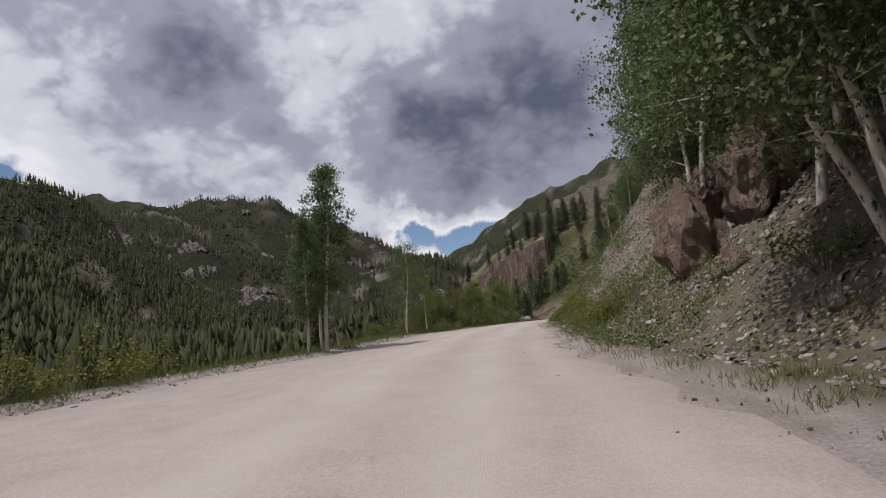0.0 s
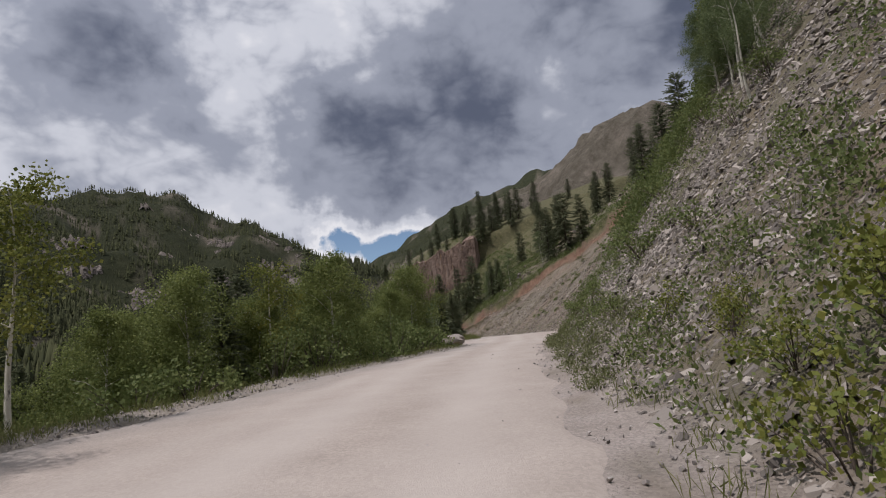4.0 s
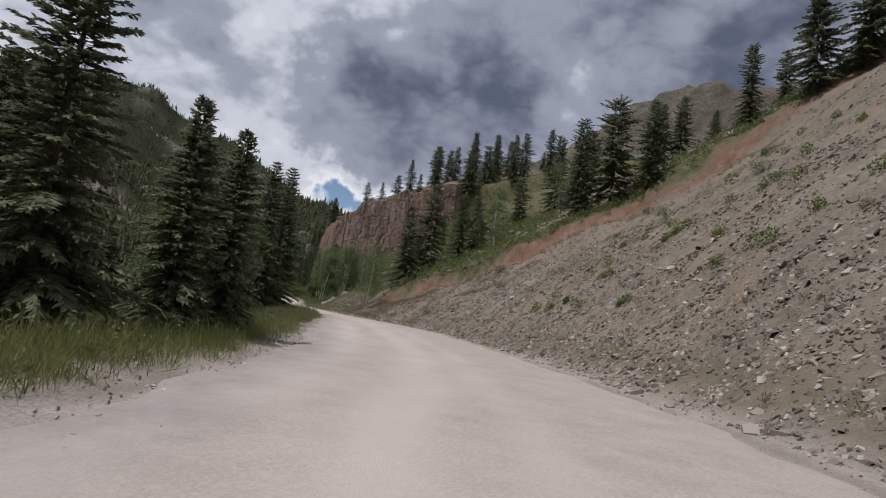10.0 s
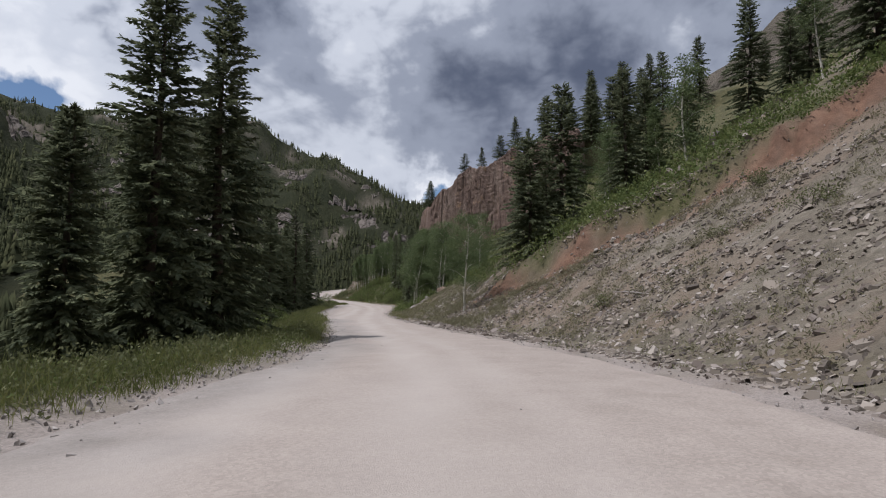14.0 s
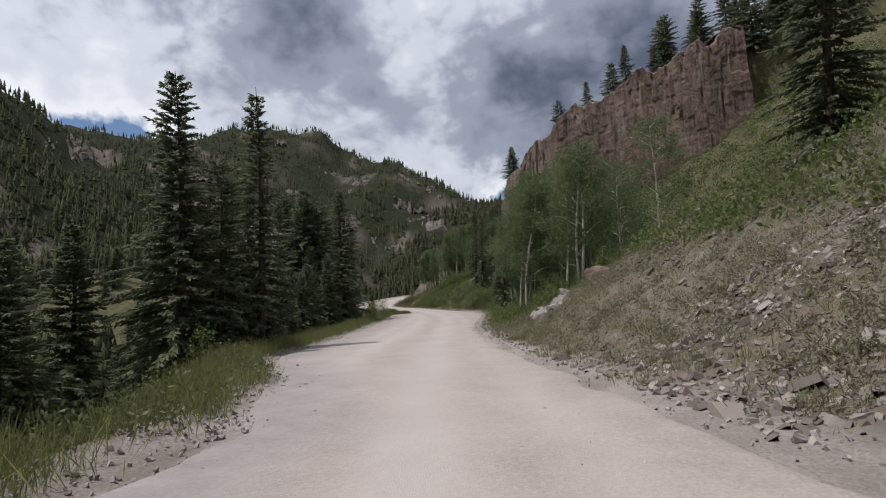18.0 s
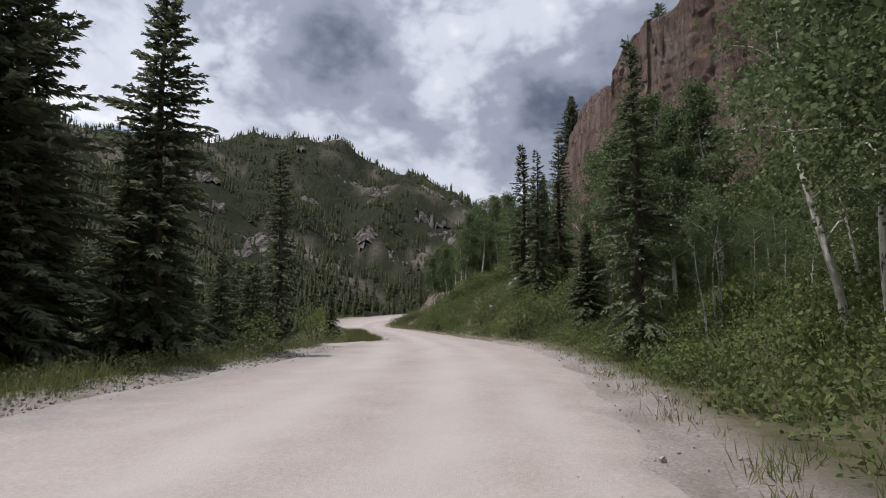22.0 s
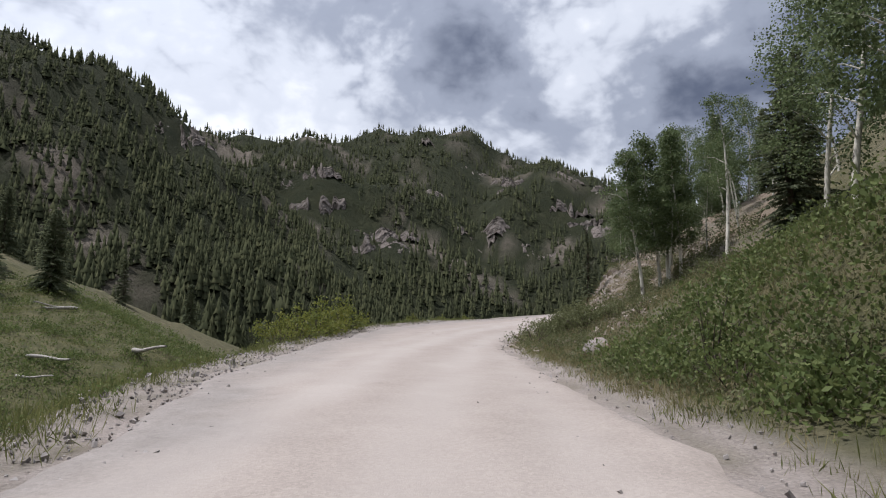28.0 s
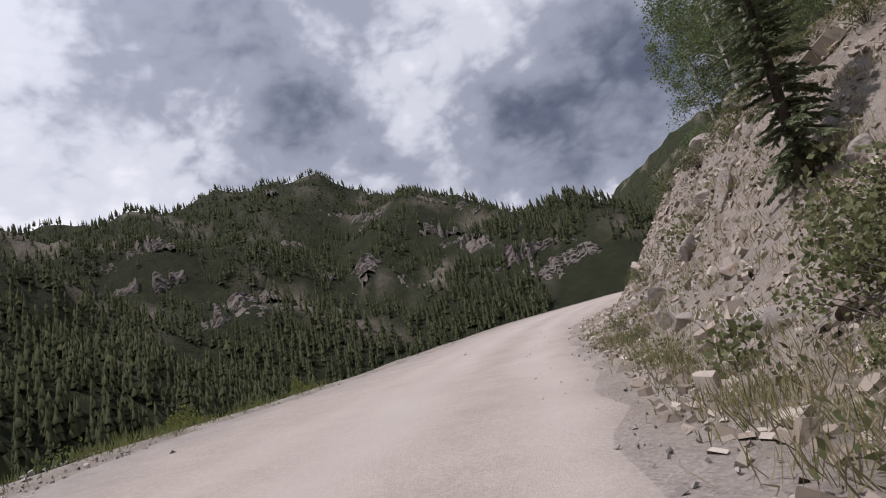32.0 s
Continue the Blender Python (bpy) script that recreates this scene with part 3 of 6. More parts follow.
cut = cut_line(gs) + fbm(gs, gl, 14, 3, 3.0) * 2.0
green = np.where(gl > 0, np.maximum(np.clip((gl - cut) / 1.5, 0, 1) * np.clip(1.1 - (gl - cut) / 22, 0.32, 0.95), bushy(gs)), 0.85)
green = np.where((gl > 12) & (gs > 176) & (gs < 262), np.maximum(green, 0.62), green)
green = np.where((gl < -8) & (gs > 232) & (gs < 300), 0.97, green)
green = np.where((gl > 0) & (gl - er < 2.2), np.maximum(green, 0.35), green) * (1 - inside)
redness = np.clip(1.15 - np.abs(gl - cut + 1.0) / 2.6, 0, 1) * np.clip((gs - 70) / 30, 0, 1) * (gs < 168) * (1 - inside)
bare = np.clip(1 - np.abs(np.where(gl > 0, gl - er - 0.4, el - gl - 0.5)) / 0.9, 0, 1) * 0.9
bare = np.maximum(bare, 0.62 * np.clip((gs - 293) / 4, 0, 1) * (gl > er) * np.clip((er + 6.5 + fbm(gs, gl, 5, 3, 2.0) - gl) / 1.5, 0, 1))
mat_pick = sheet("ground", pts.reshape(-1, 3), grid_faces(len(ss), len(ll), True), hillside, None, True, green=green, red=redness, bare=np.maximum(bare, inside))
tagged(mat_pick, "steep mountainside of scree, soil and dry grass beside the road", "ground", kind="structure")

# the road lies just over the ground sheet
rs = np.arange(-58, LAST - 1, 0.5)
ru = np.linspace(0, 1, 41)
es, eu = np.meshgrid(rs, ru, indexing="ij")
wl_, wr_ = edge_left(es) + 0.25 * fbm(es, es * 0, 5, 4), edge_right(es) + 0.22 * fbm(es, es * 0, 4, 4, 1.0)
el2 = wl_ + (wr_ - wl_) * eu
rp = places(es, el2)
lip = np.clip(np.minimum(eu, 1 - eu) * 20, 0, 1)
rp[..., 2] += 0.05 * lip - 0.05 * (1 - lip) - 0.02 * np.exp(-((el2 + 0.4) / 0.5) ** 2) - 0.02 * np.exp(-((el2 - 1.15) / 0.4) ** 2) + 0.012 * fbm(es, el2, 1.6, 3)
w2 = np.exp(-((el2 + 0.35 + 0.15 * fbm(es, es, 40, 2)) / 0.7) ** 2) + np.exp(-((el2 - 1.15) / 0.5) ** 2) * 0.6 + np.exp(-((el2 + 2.6) / 0.7) ** 2) + np.exp(-((el2 + 3.9) / 0.5) ** 2) * 0.6
w2 = np.clip(w2 + 0.25 * fbm(es * 0.25, el2, 2.0, 3), 0, 1) * np.clip((el2 - np.maximum(wl_, -5.2)) / 0.9, 0, 1) * np.clip((np.minimum(wr_, 3.0) - el2) / 0.9, 0, 1)
road = sheet("road", rp.reshape(-1, 3), grid_faces(len(rs), len(ru), True), gravel_road, None, True, track=w2, rim=np.clip(1.15 - (el2 - wl_ + 0.5 * fbm(es, el2, 4.0, 3, 5.0)) / 1.9, 0, 0.85))
tagged(road, "pale packed gravel mountain road with wheel tracks", "road", kind="structure")

# ---------------------------------------------------------------- far hills
RIDGES = [
    [(-640, 420, 140), (-500, 530, 165), (-430, 600, 178), (-390, 680, 192), (-375, 722, 216), (-330, 752, 200), (-290, 760, 176), (-200, 715, 140), (-108, 640, 80), (-46, 600, 44), (40, 600, 12)],
    [(-400, -60, 140), (-420, 80, 150), (-432, 220, 160), (-436, 334, 165), (-402, 366, 159), (-366, 380, 138), (-346, 398, 110), (-390, 500, 90)],
    [(-1700, 700, 400), (-1250, 1150, 450), (-1000, 1300, 415), (-700, 1600, 350)],
    [(130, -160, 44), (128, 60, 62), (126, 150, 79), (130, 300, 106), (134, 400, 125), (160, 500, 70)],
    [(420, 1500, 420), (150, 1430, 320), (-100, 1400, 140)],
    [(-400, -60, 170), (-150, -330, 140), (150, -420, 150), (130, -160, 44)],
]
SLOPES = [0.66, 0.86, 0.55, 0.75, 0.6, 0.5]


def ridge_height(x, y):
    best = np.full(x.shape, -30.0)
    for pts_, m_ in zip(RIDGES, SLOPES):
        for (ax, ay, az), (bx, by, bz) in zip(pts_, pts_[1:]):
            vx, vy = bx - ax, by - ay
            k = np.clip(((x - ax) * vx + (y - ay) * vy) / (vx * vx + vy * vy), 0, 1)
            d = np.hypot(x - ax - k * vx, y - ay - k * vy)
            h = az + k * (bz - az) - m_ * (np.sqrt(d * d + 400) - 20)
            big_ = np.maximum(best, h)
            best = big_ + 3.0 * np.exp(-np.abs(best - h) / 6)
    return best


SAMP = np.arange(FIRST, LAST, 2.0)
SAMP_P, SAMP_W = line_at(SAMP), way_at(SAMP)


def along(x, y):
    """The nearest station of the road and the distance to its right, for points of the plan."""
    x, y = np.asarray(x, float), np.asarray(y, float)
    flat_x, flat_y = x.ravel(), y.ravel()
    s_out, l_out = np.empty(len(flat_x)), np.empty(len(flat_x))
    for k in range(0, len(flat_x), 20000):
        dx, dy = flat_x[k : k + 20000, None] - SAMP_P[:, 0], flat_y[k : k + 20000, None] - SAMP_P[:, 1]
        i = np.argmin(dx * dx + dy * dy, 1)
        r = np.arange(len(i))
        dx, dy, w = dx[r, i], dy[r, i], SAMP_W[i]
        s_out[k : k + 20000] = SAMP[i] + dx * w[:, 0] + dy * w[:, 1]
        l_out[k : k + 20000] = dx * w[:, 1] - dy * w[:, 0]
    return s_out.reshape(x.shape), l_out.reshape(x.shape)


def far_height(x, y):
    h = ridge_height(x, y)
    up = np.clip((h + 10) / 60, 0, 1)
    h = h + up * (fbm(x, y, 140, 4, 0.7) * 13 + fbm(x, y, 26, 3, 2.1) * 2.6)
    s, l = along(x, y)
    sc = np.clip(s, -57, LAST - 2)
    lc = np.minimum(np.maximum(l, -68), right_limit(sc) - 3)
    near = line_at(sc)[..., 2] + rise(sc, lc)
    out = np.hypot(s - sc, l - lc)
    k = np.clip(out / 70, 0, 1)
    k = k * k * (3 - 2 * k)
    inside_ = np.clip(np.minimum(np.minimum(l + 68, right_limit(sc) - 3 - l), np.minimum(s + 57, LAST - 2 - s)) / 22, 0, 1)
    return np.where(out > 0, near * (1 - k) + h * k, near) - 0.3 - 4.0 * inside_


ang = np.linspace(-math.pi, math.pi, 521)
rad = np.concatenate([np.linspace(5, 120, 14), np.geomspace(130, 3800, 96)])
ga, gr = np.meshgrid(ang, rad, indexing="ij")
fx, fy = -20 + gr * np.sin(ga), 140 + gr * np.cos(ga)
fz = far_height(fx, fy)
gz_u, gz_v = np.gradient(fz)
steep = np.hypot(gz_v / np.maximum(np.gradient(gr, axis=1), 1e-3), gz_u / np.maximum(gr * 0.012, 1e-3))
crag_mask = np.maximum(0.75 * np.clip((fx - 20) / 40, 0, 1) * np.clip((520 - fy) / 120, 0, 1), np.clip(fbm(fx + fz, fy, 95, 4, 5.0) * 2.4 - 1.0 + 0.5 * np.clip(steep - 0.7, 0, 1), 0, 1)) * np.clip((fz + 5) / 30, 0, 1)
far = sheet("mountains", np.stack([fx, fy, fz], -1).reshape(-1, 3), grid_faces(len(ang), len(rad)), far_hill, None, True, rock=crag_mask)
tagged(far, "forested mountains with grey crags round the valley", "mountain", kind="structure")

# ---------------------------------------------------------------- builders


def blades(centre, way, side, length, width):
    """Pointed leaf shapes (four corners each): centre of the foot, the way they point, their side, and sizes."""
    c, w, s = centre, way * length[:, None], side * width[:, None] * 0.5
    v = np.stack([c, c + 0.45 * w + s, c + w, c + 0.45 * w - s], 1)
    return v.reshape(-1, 3)


def quads_of(n):
    return np.arange(4 * n).reshape(n, 4)


def unit(v):
    return v / np.maximum(np.linalg.norm(v, axis=-1, keepdims=True), 1e-9)


def tube(path, radii, sides=7):
    """Corners and faces of a tapering tube along a path."""
    path = np.asarray(path, float)
    way = unit(np.gradient(path, axis=0))
    ref = np.array([0.37, 0.21, 0.9]) if abs(way[0, 2]) < 0.8 else np.array([1.0, 0.1, 0.0])
    a = unit(np.cross(way, ref))
    b = np.cross(way, a)
    t = np.linspace(0, 2 * np.pi, sides, endpoint=False)
    v = path[:, None] + np.asarray(radii)[:, None, None] * (np.cos(t)[None, :, None] * a[:, None] + np.sin(t)[None, :, None] * b[:, None])
    n = len(path)
    i = np.arange((n - 1) * sides)
    r, k = i // sides, i % sides
    f = np.stack([r * sides + k, r * sides + (k + 1) % sides, (r + 1) * sides + (k + 1) % sides, (r + 1) * sides + k], 1)
    return v.reshape(-1, 3), f


def joined(pieces):
    vs, fs, n = [], [], 0
    for v, f in pieces:
        vs.append(v)
        fs.append(f + n)
        n += len(v)
    return np.concatenate(vs), np.concatenate(fs)


def thing(name, label, category, at=None, group=""):
    ob = new(name)
    ob.empty_display_size = 0.2
    if at is not None:
        ob.matrix_basis = at
    return tagged(ob, label, category, group)


def conifer(seed, h, r, label, sparse=1.0, low=0.05, group="conifers by the road", taper=0.66):
    """A spruce: trunk and whorls of drooping needled boughs."""
    g = np.random.default_rng(seed)
    top = thing("spruce_tree", label, "tree", group=group)
    z = np.linspace(0, h, 9)
    bend = np.stack([0.012 * h * np.sin(z / h * 4 + seed), 0.012 * h * np.cos(z / h * 3 + seed), z], 1)
    bend[0, 2] = -0.5
    v, f = tube(bend, np.interp(z, [0, h], [0.016 * h + 0.03, 0.012]), 8)
    sheet("trunk", v, f, dark_bark, top)
    C, W, S, L, D = [], [], [], [], []
    zz = low * h
    while zz < h * 0.985:
        k = zz / h
        n = int(g.integers(7, 10))
        a0 = g.random() * 6.28
        for j in range(n):
            if g.random() > sparse:
                continue
            a = a0 + 6.283 * j / n + g.normal(0, 0.25)
            ln = r * (1 - k) ** taper * g.uniform(0.45, 1.12) * (0.8 + 0.25 * math.sin(2.2 * a + seed + 9 * k)) + 0.10
            rise_ = 0.55 * k - 0.12 + g.normal(0, 0.06)
            m_ = max(4, int(4 + ln * 10))
            u = np.linspace(0.18, 1.0, m_)
            out = np.array([math.cos(a), math.sin(a), 0])
            sag = -0.32 * (1 - k) * u**1.6
            p = np.array([0, 0, zz + g.normal(0, 0.013) * h * (1 - k)]) + out * (ln * u)[:, None] + np.array([0, 0, 1]) * (ln * (rise_ * u + sag))[:, None]
            way = unit(np.gradient(p, axis=0))
            cross = np.cross(way, [0, 0, 1.0])
            for sgn in (-1, 1, 0):
                ww = unit(way * (0.9 if sgn else 1.0) + sgn * cross * g.uniform(0.6, 1.0, m_)[:, None] + g.normal(0, 0.24, (m_, 3)) - np.array([0, 0, 0.26]))
                C.append(p)
                W.append(ww)
                S.append(unit(np.cross(ww, g.normal(0, 0.55, (m_, 3)) + [0, 0, 1.0])))
                lw = (0.13 + 0.16 * ln * (1.08 - 0.75 * u)) * g.uniform(0.7, 1.25, m_)
                L.append(lw)
                D.append(np.clip(0.26 * lw + 0.03, 0.045, 0.10))
        zz += h * 0.0150 * g.uniform(0.7, 1.3) + 0.03
    C, W, S, L, D = (np.concatenate(q) for q in (C, W, S, L, D))
    sheet("crown", blades(C, W, S, L, D), quads_of(len(C)), needle, top, False)
    return top


def leaf_clumps(g, centres, spread, each, size, flatness=0.8):
    n = len(centres) * each
    c = np.repeat(centres, each, 0) + unit(g.normal(0, 1, (n, 3))) * (g.random((n, 1)) ** 0.45 * 1.75) * np.repeat(spread, each)[:, None] * np.array([1, 1, flatness])
    w = unit(g.normal(0, 1, (n, 3)) + [0, 0, -0.35])
    s = unit(np.cross(w, g.normal(0, 1, (n, 3))))
    ln = size * g.uniform(0.6, 1.3, n)
    return blades(c, w, s, ln, ln * 0.85), quads_of(n)


def aspen(seed, h, r, label, bare=0.35, leaf=None, lean=0.0, each=95, clumps=52, size=0.098, group="aspens by the road"):
    """A quaking aspen: pale trunk, thin limbs, and a loose crown of small leaves in clumps."""
    g = np.random.default_rng(seed)
    top = thing("aspen_tree", label, "tree", group=group)
    z = np.linspace(0, 1, 9)
    ph = g.random() * 6
    bx = lean * h * z**1.5 + 0.02 * h * np.sin(z * 5 + ph)
    by = 0.025 * h * np.sin(z * 4 + 2 * ph)
    stem = np.stack([bx, by, z * h], 1)
    stem[0, 2] = -0.4
    v, f = tube(stem, np.interp(z, [0, 0.5, 1], [0.010 * h + 0.02, 0.007 * h, 0.01]), 8)
    trunk = sheet("trunk", v, f, aspen_bark, top)
    limbs, tips = [], []
    for i in range(clumps):
        k = bare + (0.99 - bare) * ((i + g.random()) / clumps)
        base = np.array([np.interp(k, z, stem[:, 0]), np.interp(k, z, stem[:, 1]), k * h])
        a = g.random() * 6.283
        wide = r * math.sin(min(1, (1.04 - k) / (1.04 - bare) * 1.25 + 0.12) * 1.57) * g.uniform(0.25, 1.05)
        tip = base + np.array([math.cos(a) * wide, math.sin(a) * wide, wide * g.uniform(0.25, 0.8)])
        tips.append(tip)
        if i % 2 == 0:
            midp = 0.5 * (base + tip) + np.array([0, 0, 0.12 * wide])
            limbs.append(tube([base, midp, tip], [0.0035 * h, 0.0022 * h, 0.004], 5))
    if limbs:
        for v_, f_ in limbs[::4]:
            sheet("limb", v_, f_, aspen_bark, trunk)
    tips = np.array(tips)
    spread = g.uniform(0.20, 0.40, clumps) * (0.35 + r * 0.42)
    v, f = leaf_clumps(g, tips, spread, each, size)
    sheet("crown", v, f, leaf or aspen_leaf, top, False)
    return top


def bush(seed, h, r, label, leaf, each=48, clumps=16, size=0.095, group="bushes by the road"):
    g = np.random.default_rng(seed)
    top = thing("bush", label, "bush", group=group)
    a, d = g.random(clumps) * 6.283, np.sqrt(g.random(clumps)) * r
    tips = np.stack([d * np.cos(a), d * np.sin(a), h * (0.25 + 0.65 * g.random(clumps)) * (1 - 0.45 * (d / r) ** 2)], 1)
    stems = [tube([[0.1 * x, 0.1 * y, -0.15], [0.6 * x, 0.6 * y, 0.6 * zz], [x, y, zz]], [0.018, 0.012, 0.005], 5) for x, y, zz in tips]
    sheet("stem", *joined(stems), dark_bark, top)
    v, f = leaf_clumps(g, tips, g.uniform(0.16, 0.30, clumps) * (0.4 + 0.5 * r), each, size)
    v[:, 2] = np.maximum(v[:, 2], 0.02)
    sheet("leaves", v, f, leaf, top, False)
    return top


def rock_mesh(seed, size, cuts=2, rough=0.22):
    """An angular stone: a ball cut by flat planes."""
    g = np.random.default_rng(seed)
    bm = bmesh.new()
    bmesh.ops.create_icosphere(bm, subdivisions=cuts + 1, radius=1.0)
    normals = unit(g.normal(0, 1, (11, 3)))
    reach = g.uniform(0.45, 0.80, 11)
    for v in bm.verts:
        p = np.array(v.co)
        for n_, d_ in zip(normals, reach):
            k = p @ n_ - d_
            if k > 0:
                p = p - n_ * k
        p = p * (1 + rough * 0.3 * noise.noise(Vector(p) * 1.7 + Vector((seed, 0, 0))) + rough * 0.25 * noise.noise(Vector(p) * 4.5 + Vector((0, seed, 0))))
        v.co = Vector(p * np.asarray(size))
    me = bpy.data.meshes.new("stone")
    bm.to_mesh(me)
    bm.free()
    return me


def boulder(seed, size, at, label, mat, turn=0.0, name="boulder", tilt=(0, 0), rough=0.22, cuts=2):
    ob = new(name, rock_mesh(seed, size, cuts, rough))
    ob.data.materials.append(mat)
    ob.matrix_basis = Matrix.Translation(at) @ pose(0, 0, 0, tilt[0], tilt[1], turn)
    return tagged(ob, label, "rock")


STONE_V = np.array([[x, y, z] for z in (-1, 1) for y in (-1, 1) for x in (-1, 1)], float) * 0.72
STONE_F = np.array([[0, 2, 1], [1, 2, 3], [4, 5, 6], [5, 7, 6], [0, 1, 4], [1, 5, 4], [2, 6, 3], [3, 6, 7], [0, 4, 2], [2, 4, 6], [1, 3, 5], [3, 7, 5]])


def stones(name, label, p, size, mat, seed, squash=0.45):
    """Loose stones as one mesh: many angular pieces, each turned and sized for itself."""
    g = np.random.default_rng(seed)
    n = len(p)
    q = unit(g.normal(0, 1, (n, 4)))
    w, x, y, z = q.T
    rot = np.stack([1 - 2 * (y * y + z * z), 2 * (x * y - z * w), 2 * (x * z + y * w), 2 * (x * y + z * w), 1 - 2 * (x * x + z * z), 2 * (y * z - x * w), 2 * (x * z - y * w), 2 * (y * z + x * w), 1 - 2 * (x * x + y * y)], -1).reshape(n, 3, 3)
    tv = STONE_V[None] * g.uniform(0.45, 1.3, (n, 8, 3)) * (size[:, None, None] * np.stack([np.ones(n), g.uniform(0.5, 0.9, n), g.uniform(0.25, squash + 0.2, n)], -1)[:, None])
    v = np.einsum("nij,nkj->nki", rot, tv) + p[:, None]
    f = (STONE_F[None] + 8 * np.arange(n)[:, None, None]).reshape(-1, 3)
    ob = sheet(name, v.reshape(-1, 3), f, mat, None, False)
    return tagged(ob, label, "stones", kind="stuff")


def slope_frame(s, l):
    """Points on the ground with the ground's normal there."""
    p = places(s, l)
    a, b = places(s + 0.5, l) - p, places(s, l + 0.5) - p
    return p, unit(np.cross(b, a))


def chips(name, label, s, l, size, mat, seed, thick=0.22, tilt=0.35):
    """Flat angular plates of broken rock that lie on the slope, each turned and sized for itself."""
    g = np.random.default_rng(seed)
    p, nrm = slope_frame(s, l)
    n = len(p)
    nrm = unit(nrm + g.normal(0, tilt, (n, 3)))
    a = unit(np.cross(nrm, g.normal(0, 1, (n, 3))))
    b = np.cross(nrm, a)
    t = np.sort(g.random((n, 5)) * 0.9 + np.arange(5), 1) * 2 * np.pi / 5
    rad_ = size[:, None] * g.uniform(0.6, 1.15, (n, 5))
    flat_ = a[:, None] * (rad_ * np.cos(t))[..., None] + b[:, None] * (rad_ * np.sin(t) * g.uniform(0.5, 0.9, (n, 1)))[..., None]
    h = (size * thick * g.uniform(0.6, 1.6, n))[:, None, None] * nrm[:, None]
    top_ = p[:, None] + 0.85 * flat_ + h
    low_ = p[:, None] + flat_ - 0.6 * h
    f = np.array([[0, 1, 2], [0, 2, 3], [0, 3, 4]] + [q for k in range(5) for q in ([k, k + 5, (k + 1) % 5], [(k + 1) % 5, k + 5, (k + 1) % 5 + 5])])
    ob = sheet(name, np.concatenate([top_, low_], 1).reshape(-1, 3), (f[None] + 10 * np.arange(n)[:, None, None]).reshape(-1, 3), mat, None, False)
    return tagged(ob, label, "stones", kind="stuff")


def cover(name, label, s, l, mat, seed, radius, height, each, size, category="shrubs", narrow=0.55):
    """Low leafy growth too thick to count: mounds of small leaves."""
    g = np.random.default_rng(seed)
    c = places(s, l)
    n = len(c) * each
    k = np.repeat(g.uniform(0.5, 1.25, len(c)), each)
    o = unit(g.normal(0, 1, (n, 3)) * [1, 1, 0.9] + [0, 0, 0.35]) * (g.random((n, 1)) ** 0.4)
    q = np.repeat(c, each, 0) + o * np.array([radius, radius, height]) * k[:, None]
    w = unit(o * 0.6 + g.normal(0, 0.6, (n, 3)) + [0, 0, 0.3])
    ln = size * g.uniform(0.6, 1.3, n)
    v = blades(q, w, unit(np.cross(w, g.normal(0, 1, (n, 3)))), ln, ln * narrow)
    return tagged(sheet(name, v, quads_of(n), mat, None, False), label, category, kind="stuff")


def scatter(g, n, s0, s1, lfun, keep=None):
    """Random stations and offsets between s0 and s1, by a function that gives the least and greatest offset."""
    s = g.uniform(s0, s1, n)
    lo, hi = lfun(s)
    l = lo + (hi - lo) * g.random(n)
    if keep is not None:
        k = g.random(n) < keep(s, l)
        s, l = s[k], l[k]
    return s, l


def put(proto, s, l, scale=1.0, turn=None, sink=0.05, lean=(0, 0), g=random):
    """A copy of a grown thing on the ground at a station."""
    turn = g.random() * 360 if turn is None else turn
    m_ = Matrix.Translation(place(s, l, -sink)) @ pose(0, 0, 0, lean[0], lean[1], turn) @ Matrix.Diagonal((scale, scale, scale, 1))
    return copy_thing(proto, m_)


def retire(*protos):
    for p in protos:
        for o in [*p.children_recursive, p]:
            bpy.data.objects.remove(o)


# ---------------------------------------------------------------- far forest
CRAGS = [(-172, 662, 11), (-178, 636, 12), (-152, 646, 12), (-121, 583, 13), (-99, 553, 13), (-82, 532, 11), (-72, 541, 12), (-189, 549, 12), (-177, 542, 13), (-168, 539, 12), (-340, 439, 9), (-295, 383, 13), (-305, 408, 12), (-321, 438, 12),
         (-297, 467, 14), (-283, 475, 14), (-269, 486, 13), (-250, 483, 12), (-315, 481, 9), (-299, 496, 10), (-229, 454, 8), (-306, 651, 10), (-259, 642, 14), (-237, 632, 14), (-236, 481, 12), (-216, 474, 11), (-165, 604, 13), (-149, 589, 12), (-218, 634, 10), (-257, 572, 8), (-199, 533, 9)]
g = np.random.default_rng(11)
N_FAR = 92000
d_ = 60 + 1150 * g.random(N_FAR) ** 1.35
a_ = np.radians(g.uniform(-16, 150, N_FAR))
tx, ty = -15 - d_ * np.sin(a_), 120 + d_ * np.cos(a_)
s_, l_ = along(tx, ty)
crag = fbm(tx, ty, 95, 4, 5.0) * 2.4 - 1.25
for cx_, cy_, cr_ in CRAGS:
    crag = np.maximum(crag, 1.6 - 0.8 * np.hypot(tx - cx_, ty - cy_) / cr_)
ok = ~((l_ > -24 - 22 * (s_ > 234)) & (l_ < right_limit(s_)) & (s_ < LAST - 12)) & ~((ty > 252) & (ty < 560) & (tx > -52 - 0.13 * (ty - 239))) & ~((s_ > 226) & (s_ < 330) & (l_ > -80) & (l_ < 0) & (ty < 275)) & (g.random(N_FAR) > crag)
tx, ty = tx[ok], ty[ok]
tz = far_height(tx, ty)
s_, l_ = s_[ok], l_[ok]
inner = (l_ > -66) & (l_ < 0) & (s_ > -56) & (s_ < LAST - 4)
